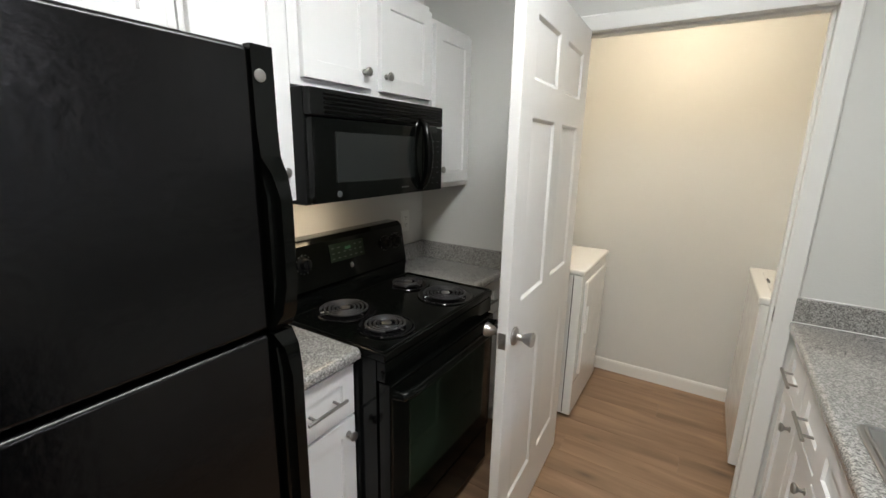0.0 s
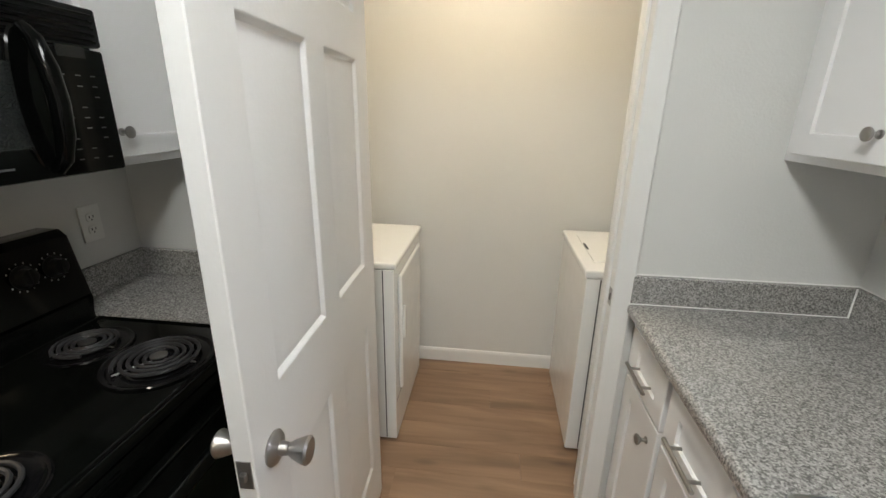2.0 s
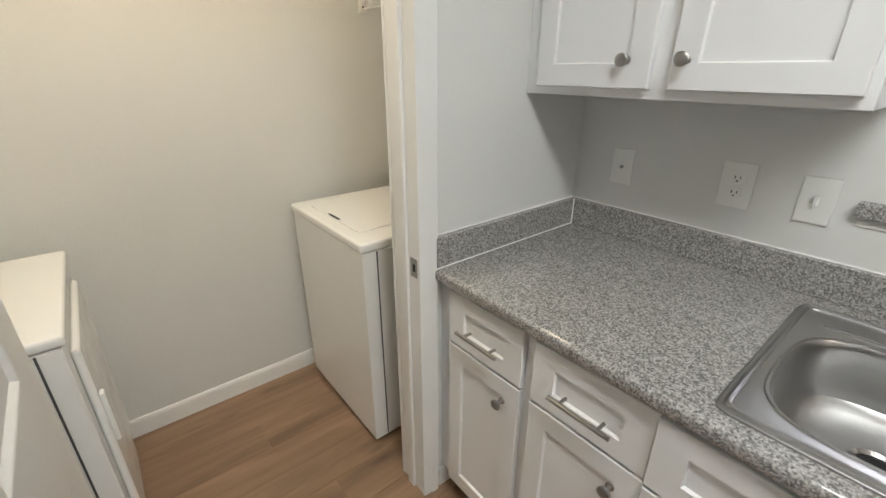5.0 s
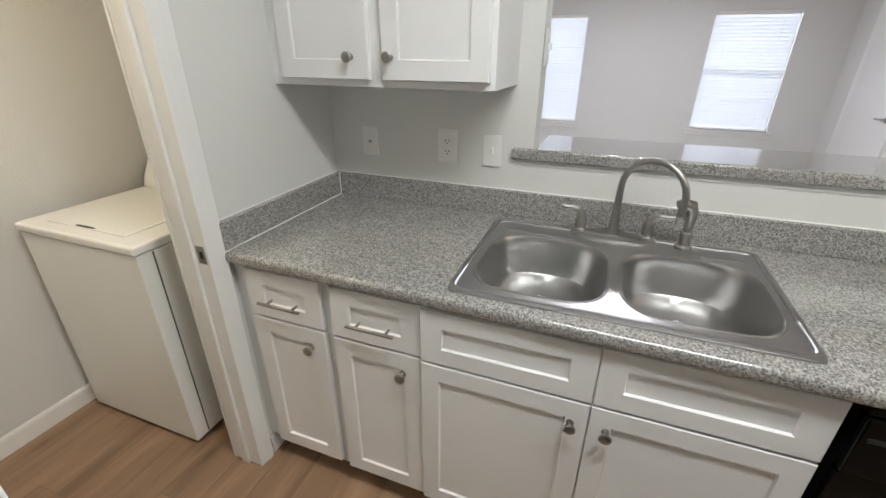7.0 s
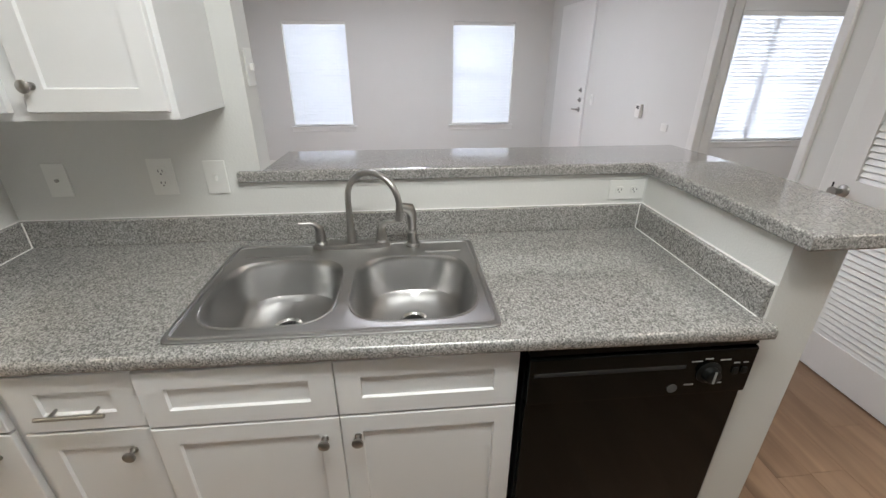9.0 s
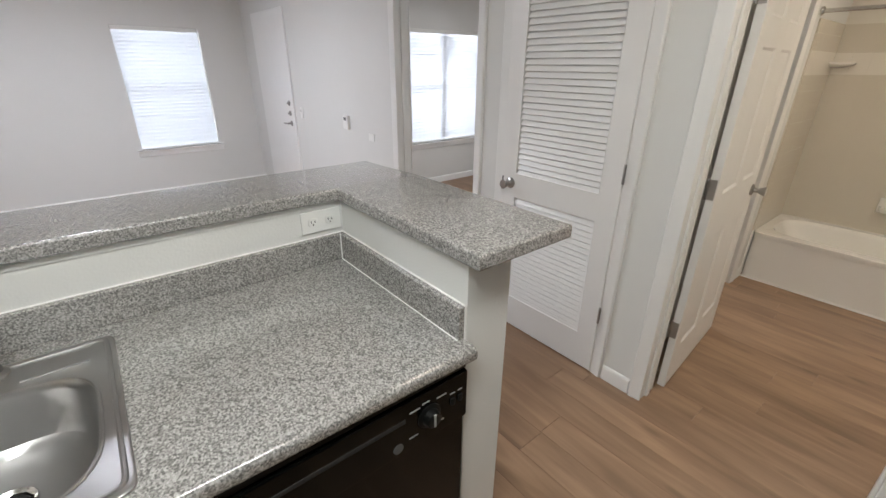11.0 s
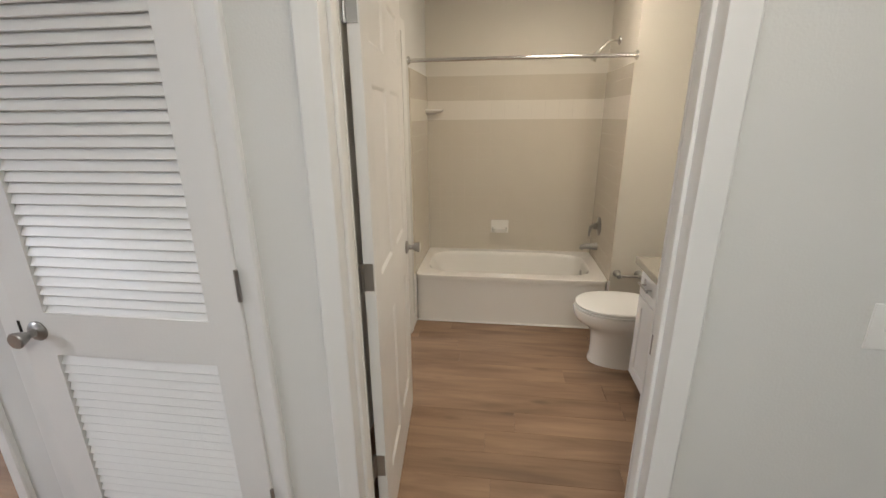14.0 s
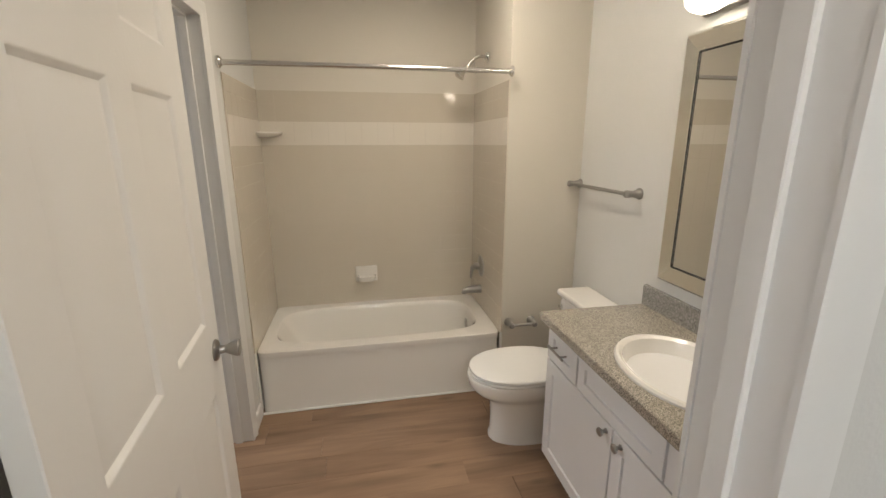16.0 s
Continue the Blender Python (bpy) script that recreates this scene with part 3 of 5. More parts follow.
part("lever_handle", moved(bm, 0.84, -0.04, 0.92), M_NICKEL, ed, "nickel lever handle")


# ---------------- windows with blinds ----------------
def window(name, m, w, h, rows):
    """Local: opening x 0..w, room face of the wall at y=0, z 0..h."""
    t = thing(name, m, "bright window with white horizontal blinds lowered", "window", kind="structure")
    fr = bmesh.new()
    for b in ((0, 0.018, 0.06, 0.10, 0, h), (w - 0.018, w, 0.06, 0.10, 0, h), (0.018, w - 0.018, 0.06, 0.10, 0, 0.03), (0.018, w - 0.018, 0.06, 0.10, h - 0.03, h), (0.018, w - 0.018, 0.065, 0.095, h * 0.5 - 0.011, h * 0.5 + 0.011)):
        box(fr, *b)
    part("window_frame", fr, M_TRIM, t)
    for z0, z1 in ((0.03, h * 0.5 - 0.011), (h * 0.5 + 0.011, h - 0.03)):
        p = part("pane", boxed(0.018, w - 0.018, 0.074, 0.080, z0, z1), M_GLASS, t)
        p.visible_shadow = False
    part("window_sill", boxed(-0.05, w + 0.05, -0.035, 0.06, -0.022, 0.0, bevel=0.004), M_TRIM, t)
    part("apron", boxed(-0.04, w + 0.04, -0.014, 0.0, -0.075, -0.022, bevel=0.004), M_TRIM, t)
    part("head_rail", boxed(0.006, w - 0.006, 0.004, 0.050, h - 0.045, h - 0.002, bevel=0.003), M_PLASTIC, t)
    part("bottom_rail", boxed(0.008, w - 0.008, 0.016, 0.040, 0.004, 0.022, bevel=0.003), M_PLASTIC, t)
    me = None
    step = (h - 0.075) / rows
    for i in range(rows):
        if me is None:
            bm = bmesh.new()
            loft(bm, [[(x, y, zz) for y, zz in ((-0.030, -0.0010), (0, 0.0022), (0.030, -0.0010), (0.030, -0.0038), (0, -0.0006), (-0.030, -0.0038))] for x in (0.010, w - 0.010)])
            me = mesh_of("slat", moved(bm, 0, 0, 0, -66), M_BLIND)
        ob = new("slat", me)
        ob.location = (0, 0.030, 0.034 + step * (i + 0.5))
        ob.parent = t
    for x in (0.16, w - 0.16):
        part("ladder_cord", tubed([(x, 0.006, 0.02), (x, 0.006, h - 0.04)], 0.0012, 6), M_PLASTIC, t)
    return t


window("window_1", pose(6.63, W1[1], WZ[0], 0, 0, -90), W1[1] - W1[0], WZ[1] - WZ[0], 32)
window("window_2", pose(6.63, W2[1], WZ[0], 0, 0, -90), W2[1] - W2[0], WZ[1] - WZ[0], 32)
w3 = window("window_3", pose(5.0, W3[1], 0.58, 0, 0, -90), W3[1] - W3[0], 1.39, 32)
part("mullion", boxed((W3[1] - W3[0]) / 2 - 0.025, (W3[1] - W3[0]) / 2 + 0.025, 0.055, 0.105, 0.03, 1.36), M_TRIM, w3)
bk = bmesh.new()
box(bk, 9.0, 9.05, -8, 8, -1, 6)
solo("backdrop", bk, M_OUT, "bright hazy daylight outside the windows", "backdrop", kind="structure")


# ---------------- kitchen, sink side ----------------
KX = 0.955  # cabinet face frames


def base_cabinet(y_top, w, doors, label, set_back=0.0):
    """Local x runs from y_top towards -y. doors: (x0, x1, knob x, drawer pull or None)."""
    t = thing("base_cabinet", pose(KX + set_back, y_top, 0, 0, 0, -90), label, "cabinet", "base cabinets under the sink counter")
    bm = bmesh.new()
    for b in ((0, 0.018, 0.018, 0.63, 0.10, 0.872), (w - 0.018, w, 0.018, 0.63, 0.10, 0.872), (0.018, w - 0.018, 0.60, 0.615, 0.10, 0.872), (0.018, w - 0.018, 0.018, 0.60, 0.10, 0.118), (0, w, 0, 0.018, 0.10, 0.872)):
        box(bm, *b)
    part("body", bm, M_CAB, t)
    part("toe_kick", boxed(0, w, 0.055, 0.075, 0.0, 0.10), M_CAB, t)
    for x0, x1, kx, pull in doors:
        d = front("drawer_front", t, x0, x1, 0.690, 0.862, 0.062)
        if pull:
            bar_pull(d, (x0 + x1) / 2, -0.02, 0.760)
        c = front("cabinet_door", t, x0, x1, 0.105, 0.682)
        cabinet_knob(c, kx, -0.02, 0.612)
    return t


base_cabinet(2.538, 0.361, [(0.062, 0.343, 0.287, True)], "white shaker base cabinet with drawer and door", 0.016)
base_cabinet(2.177, 0.316, [(0.020, 0.3145, 0.255, True)], "white shaker base cabinet with drawer beside sink base", 0.010)
base_cabinet(1.861, 0.936, [(0.0015, 0.4655, 0.424, False), (0.4685, 0.934, 0.511, False)], "white two-door shaker sink base cabinet")

# continuous worktop with a cut-out for the sink
SX0, SX1, SY0, SY1 = 0.965, 1.520, 0.968, 1.798
ZT = 0.915


def rounded_front(bm, x0, x1, y0, y1, z0, z1, r=0.014):
    """A bar whose front (low x) edges are rolled."""
    pr = [(x1, z0), (x0 + r, z0)] + [(x0 + r - r * math.sin(a), z0 + r - r * math.cos(a)) for a in (0.5, 1.05, 1.57)] + [(x0 + r - r * math.cos(a), z1 - r + r * math.sin(a)) for a in (0.0, 0.4, 0.8, 1.2, 1.57)] + [(x1, z1)]
    loft(bm, [[(x, y, z) for x, z in pr] for y in (y0, y1)])


top = thing("worktop", pose(0, 0, 0), "grey speckled laminate kitchen worktop with rolled front edge", "countertop")
bm = bmesh.new()
rounded_front(bm, 0.913, 0.99, PY1 + 0.003, 2.537, 0.874, ZT)
for v in bm.verts:
    if v.co.x < 0.98:
        v.co.x += 0.016 * (v.co.y - 1.2)
part("front_edge", bm, M_TOP, top)
for b in ((0.99, 1.603, SY1 - 0.02, 2.537), (0.99, 1.603, PY1 + 0.003, SY0 + 0.02), (1.485, 1.603, SY0 + 0.02, SY1 - 0.02)):
    part("slab", boxed(*b, 0.874, ZT), M_TOP, top)
bs = thing("backsplash", pose(1.603, 2.537, ZT, 0, 0, 0), "grey speckled laminate backsplash strip along the walls", "backsplash")
part("back_strip", boxed(-0.019, 0, -2.262, 0, 0, 0.095, bevel=0.002, seg=1), M_TOP, bs)
part("end_strip", boxed(-0.664, -0.019, -0.019, 0, 0, 0.095, bevel=0.002, seg=1), M_TOP, bs)
part("end_strip", boxed(-0.654, -0.019, -2.262, -2.243, 0, 0.095, bevel=0.002, seg=1), M_TOP, bs)
bm = bmesh.new()
for p0, p1 in (((-0.668, -0.019, 0.0), (-0.019, -0.019, 0.0)), ((-0.650, -2.243, 0.0), (-0.019, -2.243, 0.0)), ((0.0, -2.262, 0.096), (0.0, 0, 0.096)), ((-0.67, 0, 0.096), (0, 0, 0.096)), ((-0.652, -2.262, 0.096), (0, -2.262, 0.096)), ((-0.02, -0.02, 0), (-0.02, -0.02, 0.095)), ((-0.02, -2.242, 0), (-0.02, -2.242, 0.095)), ((-0.665, -0.006, -0.01), (-0.665, -0.006, 0.096)), ((-0.655, -2.262, -0.02), (-0.655, -2.262, 0.096))):
    tube(bm, [p0, p1], 0.0028, 6)
part("caulk_line", bm, M_CAULK, bs, "white caulk bead")


def sink():
    w, d = SY1 - SY0, SX1 - SX0
    t = thing("kitchen_sink", pose(SX0, SY1, ZT, 0, 0, -90), "stainless steel double bowl drop-in kitchen sink", "sink")
    bm = bmesh.new()
    z = 0.007
    bowls = [(0.219, 0.234, 0.178, 0.186), (0.611, 0.234, 0.178, 0.186)]
    outer = oval(w / 2, d / 2, z, w / 2 - 0.004, d / 2 - 0.004, 96, 30)
    loops = holed_plate(bm, outer, [oval(cx, cy, z, a, b, 48, 3.6) for cx, cy, a, b in bowls])
    skirt(bm, loops[0], [oval(w / 2, d / 2, 0.0045, w / 2, d / 2, 96, 30), oval(w / 2, d / 2, 0.0005, w / 2, d / 2, 96, 30)])
    part("deck", bm, M_STEEL, t)
    for cx, cy, a, b in bowls:
        bm = bmesh.new()
        rings = []
        for k, (s, dz) in enumerate(((1.0, 0.0), (0.985, -0.006), (0.965, -0.020), (0.93, -0.07), (0.90, -0.115), (0.85, -0.145), (0.74, -0.163), (0.50, -0.170), (0.25, -0.173))):
            p = 3.6 - 1.4 * k / 8
            rings.append(oval(cx, cy + 0.036 * (dz / -0.173), z + dz * 0.90, a * s, b * s, 48, p))
        loft(bm, rings, False, False)
        bowl = part("bowl", bm, M_STEEL, t)
        dr = bmesh.new()
        loft(dr, [oval(cx, cy + 0.036, z - 0.1545 + dz, rr, rr, 28) for rr, dz in ((0.046, 0.0), (0.044, 0.003), (0.036, -0.003), (0.034, -0.012))], False, False)
        part("drain", dr, M_CHROME, bowl, "steel basket strainer drain")
        # Black disc stands for the shade down the drain.
        part("drain_opening_shade", moved(lathe_z([(0.033, 0.0), (0.033, 0.001), (0.001, 0.001)], 20), cx, cy + 0.036, z - 0.161), M_DARK, bowl)
    bm = bmesh.new()
    for y0, y1, x0, x1 in ((0.452, 0.459, 0.06, 0.28), (0.452, 0.459, 0.66, 0.78)):
        box(bm, x0, x1, y0, y1, z - 0.001, z + 0.0035, bevel=0.0015)
    tube(bm, oval(w / 2, d / 2, z, w / 2 - 0.014, d / 2 - 0.014, 96, 30) + oval(w / 2, d / 2, z, w / 2 - 0.014, d / 2 - 0.014, 96, 30)[:1], 0.0052, 8)
    for cx, cy, a, b in bowls:
        ring = oval(cx, cy, z, a + 0.004, b + 0.004, 48, 3.6)
        tube(bm, ring + ring[:1], 0.0032, 8)
    part("deck_ridge", bm, M_STEEL, t)
    return t


sink()


def faucet():
    t = thing("kitchen_faucet", pose(1.487, 1.394, ZT + 0.007, 0, 0, -90), "brushed nickel gooseneck faucet with two lever handles", "faucet")
    bm = bmesh.new()
    loft(bm, [oval(0, 0, zz, 0.135 * s, 0.028 * s, 40, 3.0) for zz, s in ((0, 1.0), (0.008, 1.0), (0.014, 0.95), (0.016, 0.85))])
    part("base_plate", bm, M_NICKEL, t)
    # spout turned towards the bowls, to the side
    c = math.radians(-28)
    ux, uy = math.cos(c), math.sin(c)
    pts = [(0, 0, 0.014), (0, 0, 0.08), (0, 0, 0.176)]
    for k in range(1, 13):
        a = math.pi - math.pi * 1.06 * k / 12
        h = 0.098 + 0.098 * math.cos(a)
        pts.append((h * ux, h * uy, 0.176 + 0.098 * math.sin(a)))
    e = pts[-1]
    pts.append((e[0] - 0.002 * ux, e[1], e[2] - 0.03))
    part("spout", tubed(pts, [0.019, 0.0125] + [0.0102] * (len(pts) - 4) + [0.0112, 0.0125], 16), M_NICKEL, t)
    for s in (-1, 1):
        bm = moved(lathe_z([(0.024, 0), (0.024, 0.006), (0.017, 0.012), (0.019, 0.020), (0.016, 0.045), (0.012, 0.062), (0.006, 0.070)], 20), s * 0.105, 0, 0.012)
        tube(bm, [(s * 0.105, 0, 0.058), (s * 0.109, -0.002, 0.074), (s * 0.119, -0.005, 0.087), (s * 0.134, -0.009, 0.093), (s * 0.152, -0.012, 0.093), (s * 0.172, -0.015, 0.096)], [0.014, 0.012, 0.010, 0.0082, 0.0072, 0.0066])
        part("lever_handle", bm, M_NICKEL, t)
    return t


faucet()
sp = thing("side_sprayer", pose(1.478, 1.181, ZT + 0.007, 0, 0, -90), "brushed nickel side sprayer standing on the sink deck", "sprayer")
part("holder", lathe_z([(0.026, 0), (0.026, 0.006), (0.017, 0.012), (0.015, 0.040), (0.018, 0.052), (0.016, 0.056)], 20), M_NICKEL, sp)
part("spray_head", tubed([(0, 0, 0.05), (0, 0, 0.09), (0.0, -0.004, 0.120), (-0.008, -0.012, 0.142), (-0.030, -0.020, 0.150), (-0.046, -0.026, 0.146)], [0.012, 0.015, 0.018, 0.019, 0.016, 0.013], 16), M_NICKEL, sp)


def wall_plate(name, m, slots, label, w=0.072, h=0.115, switch=False, horizontal=False):
    """Cover plate on a wall; front faces -y."""
    t = thing(name, m, label, "outlet" if not switch else "switch")
    if horizontal:
        w, h = h, w
    part("cover_plate", boxed(-w / 2, w / 2, -0.006, 0, -h / 2, h / 2, bevel=0.0025), M_PLASTIC, t)
    for sx, sz in slots:
        if switch:
            part("toggle", boxed(sx - 0.005, sx + 0.005, -0.018, -0.005, sz - 0.010, sz + 0.012, bevel=0.002), M_PLASTIC, t)
        else:
            bm = bmesh.new()
            loft(bm, [oval(sx, 0, 0, 0.017, 0.0145, 24, 3)] + [oval(sx, 0, 0.0025, 0.016, 0.0135, 24, 3)])
            f = part("receptacle", moved(bm, 0, -0.006, sz, 90, 0, 0), M_PLASTIC, t)
            # Slots are dark bars on the face, the shade of openings not cut.
            sl = bmesh.new()
            for dx, hh in ((-0.0065, 0.008), (0.0065, 0.007)):
                box(sl, sx + dx - 0.0012, sx + dx + 0.0012, -0.0092, -0.0080, sz - hh / 2 + 0.002, sz + hh / 2 + 0.002)
            box(sl, sx - 0.002, sx + 0.002, -0.0092, -0.0080, sz - 0.010, sz - 0.006)
            part("slot", sl, M_DARK, f)
    return t


def jack_plate(m):
    t = thing("phone_jack", m, "small white wall plate with a round jack", "outlet")
    part("cover_plate", boxed(-0.036, 0.036, -0.006, 0, -0.057, 0.057, bevel=0.0025), M_PLASTIC, t)
    part("jack", moved(lathe([(0.006, 0), (0.006, -0.007), (0.003, -0.008)], 14), 0, -0.005, 0), M_NICKEL, t)


jack_plate(pose(1.604, 2.362, 1.152, 0, 0, -90))
wall_plate("outlet", pose(1.604, 2.026, 1.156, 0, 0, -90), [(0, 0.02), (0, -0.02)], "white double outlet cover plate above the worktop", w=0.082, h=0.125)
wall_plate("outlet", pose(XL + 0.001, 2.366, 1.142, 0, 0, 90), [(0, 0.02), (0, -0.02)], "white double outlet cover plate in the corner beside the range")
wall_plate("light_switch", pose(1.604, 1.850, 1.152, 0, 0, -90), [(0, 0)], "white toggle switch plate above the worktop", switch=True)
wall_plate("outlet", pose(1.604, 0.352, 1.068, 0, 0, -90), [(-0.03, 0), (0.03, 0)], "white double outlet under the bar ledge", w=0.075, h=0.14, horizontal=True)
wall_plate("light_switch", pose(1.668, 1.699, 1.50, 0, 0, 0), [(0, 0)], "white switch plate on the wall end", switch=True)


def upper_cabinet(name, m, w, h, doors, label, group, depth=0.305):
    """Local: body x 0..w, face frame at y=0, depth behind. doors: (x0, x1, z0, z1, knob x or None, knob z)."""
    t = thing(name, m, label, "cabinet", group)
    part("body", boxed(0, w, 0, depth, 0, h), M_CAB, t)
    for x0, x1, z0, z1, kx, kz in doors:
        d = front("cabinet_door", t, x0, x1, z0, z1)
        if kx is not None:
            cabinet_knob(d, kx, -0.02, kz)
    return t


upper_cabinet("wall_cabinet", pose(1.298, 2.538, 1.384, 0, 0, -90), 0.763, 0.76, [(0.048, 0.372, 0.022, 0.745, 0.313, 0.085), (0.418, 0.748, 0.022, 0.745, 0.448, 0.085)], "white shaker two-door wall cabinet over the counter", "wall cabinets")


# raised bar top, an L in plan
def breakfast_bar():
    t = thing("breakfast_bar", pose(0, 0, 0), "grey speckled laminate raised bar top on the half wall", "bar counter")
    bm = bmesh.new()
    xs, ys = (0.888, 1.583, 1.603, 1.985), (-0.045, 0.292, 1.697, 1.775)
    for i, j in ((0, 0), (1, 0), (2, 0), (1, 1), (2, 1), (1, 2)):
        bm.faces.new([bm.verts.new((x, y, 1.131)) for x, y in ((xs[i], ys[j]), (xs[i + 1], ys[j]), (xs[i + 1], ys[j + 1]), (xs[i], ys[j + 1]))])
    bmesh.ops.remove_doubles(bm, verts=bm.verts, dist=0.001)
    r = bmesh.ops.extrude_face_region(bm, geom=list(bm.faces))
    bmesh.ops.translate(bm, verts=[g for g in r["geom"] if isinstance(g, bmesh.types.BMVert)], vec=(0, 0, 0.041))
    bmesh.ops.recalc_face_normals(bm, faces=bm.faces)
    edge = [e for e in bm.edges if abs(e.verts[0].co.z - e.verts[1].co.z) < 0.001 and len(e.link_faces) == 2 and e.calc_face_angle() > 0.5]
    bmesh.ops.bevel(bm, geom=edge, offset=0.008, segments=3, profile=0.5, affect="EDGES")
    # the long leg sags a little towards the living room
    for v in bm.verts:
        v.co.z -= 0.033 * max(0.0, v.co.x - 1.583)
    part("slab", bm, M_TOP, t)
    part("trim_board", boxed(XR - 0.0045, XR - 0.0005, 0.290, 1.766, 1.110, 1.1305, bevel=0.0015), M_WALL, t, "light grey painted trim board")


breakfast_bar()


def dishwasher():
    w = 0.628
    t = thing("dishwasher", pose(0.948, 0.912, 0, 0, 0, -90), "black built-in dishwasher with dial control panel", "dishwasher")
    part("body", boxed(0.004, w - 0.004, 0.0, 0.58, 0.10, 0.868), M_BLKMATT, t)
    part("door_panel", boxed(0.008, w - 0.008, -0.022, 0.0, 0.13, 0.690, bevel=0.004), M_BLACK, t)
    part("toe_panel", boxed(0.008, w - 0.008, 0.04, 0.05, 0.0, 0.125), M_BLKMATT, t)
    cp = part("control_panel", boxed(0.006, w - 0.006, -0.034, 0.0, 0.697, 0.848, bevel=0.006), M_BLACK, t)
    # Dark strip on the panel paints the shade of a recessed grip.
    part("handle_recess_shade", boxed(0.02, w - 0.20, -0.0355, -0.03, 0.790, 0.803, bevel=0.002), M_DARK, cp)
    part("top_trim", boxed(0.006, w - 0.006, -0.026, 0.0, 0.850, 0.868, bevel=0.003), M_BLKMATT, t)
    kb = moved(lathe([(0.034, 0), (0.034, -0.003), (0.024, -0.006), (0.021, -0.022), (0.018, -0.024), (0.002, -0.024)], 24), 0.497, -0.034, 0.772)
    knob = part("dial", kb, M_BLKMATT, cp)
    part("dial_pointer", boxed(0.494, 0.500, -0.0595, -0.057, 0.755, 0.792), M_PRINT, knob)
    for x, z, ww in ((0.455, 0.812, 0.03), (0.487, 0.818, 0.022), (0.535, 0.812, 0.03), (0.45, 0.735, 0.026), (0.53, 0.735, 0.026), (0.570, 0.80, 0.016), (0.595, 0.80, 0.014)):
        part("printed_mark", boxed(x - ww / 2, x + ww / 2, -0.0348, -0.0338, z - 0.002, z + 0.002), M_PRINT, cp)
    part("push_button", boxed(0.563, 0.577, -0.040, -0.033, 0.765, 0.785, bevel=0.002), M_BLKMATT, cp)
    part("push_button", boxed(0.588, 0.602, -0.040, -0.033, 0.765, 0.785, bevel=0.002), M_BLKMATT, cp)
    part("badge", moved(lathe([(0.014, 0), (0.014, -0.002), (0.002, -0.0025)], 20), 0.405, -0.034, 0.725), M_GREYMARK, cp, "round grey badge")
    return t


dishwasher()

# ---------------- kitchen, range side ----------------
FX = -0.300  # face frames of the base cabinets on this side
RY0, RY1 = 1.432, 2.192


def side_base(y0, w, label):
    t = thing("base_cabinet", pose(FX, y0, 0, 0, 0, 90), label, "cabinet", "base cabinets beside the range")
    part("body", boxed(0, w, 0, 0.490, 0.10, 0.872), M_CAB, t)
    part("toe_kick", boxed(0, w, 0.055, 0.075, 0.0, 0.10), M_CAB, t)
    d = front("drawer_front", t, 0.012, w - 0.012, 0.690, 0.862, 0.05)
    bar_pull(d, w / 2, -0.02, 0.775, 0.15)
    c = front("cabinet_door", t, 0.012, w - 0.012, 0.105, 0.682)
    cabinet_knob(c, w - 0.045, -0.02, 0.630)
    ct = bmesh.new()
    rounded_front(ct, 0, 0.05, 0, w, 0.874, ZT)
    swap = Matrix(((0, 1, 0, 0), (1, 0, 0, -0.04), (0, 0, 1, 0), (0, 0, 0, 1)))
    ct.transform(swap)
    sb = boxed(0.05, 0.532, 0, w, 0.874, ZT)
    sb.transform(swap)
    wt = thing("worktop", pose(FX, y0, 0, 0, 0, 90), "small grey speckled laminate worktop beside the range", "countertop")
    part("front_edge", ct, M_TOP, wt)
    part("slab", sb, M_TOP, wt)
    return t


FRY = 1.113
YC = YN - 0.002  # end wall on this side
side_base(FRY + 0.02, RY0 - FRY - 0.024, "narrow white shaker base cabinet with drawer between fridge and range")
side_base(RY1 + 0.004, YC - RY1 - 0.008, "narrow white shaker base cabinet with drawer beside range")
bs = thing("backsplash", pose(XL, RY1 + 0.004, ZT), "grey speckled laminate backsplash strip in the corner", "backsplash")
part("back_strip", boxed(0.001, 0.020, 0, YC - RY1 - 0.005, 0, 0.095, bevel=0.002, seg=1), M_TOP, bs)
part("end_strip", boxed(0.020, 0.525, YC - RY1 - 0.024, YC - RY1 - 0.005, 0, 0.095, bevel=0.002, seg=1), M_TOP, bs)
bs = solo("backsplash", boxed(XL + 0.001, XL + 0.020, FRY + 0.02, RY0 - 0.004, ZT, ZT + 0.095, bevel=0.002, seg=1), M_TOP, "short grey speckled laminate backsplash strip", "backsplash")


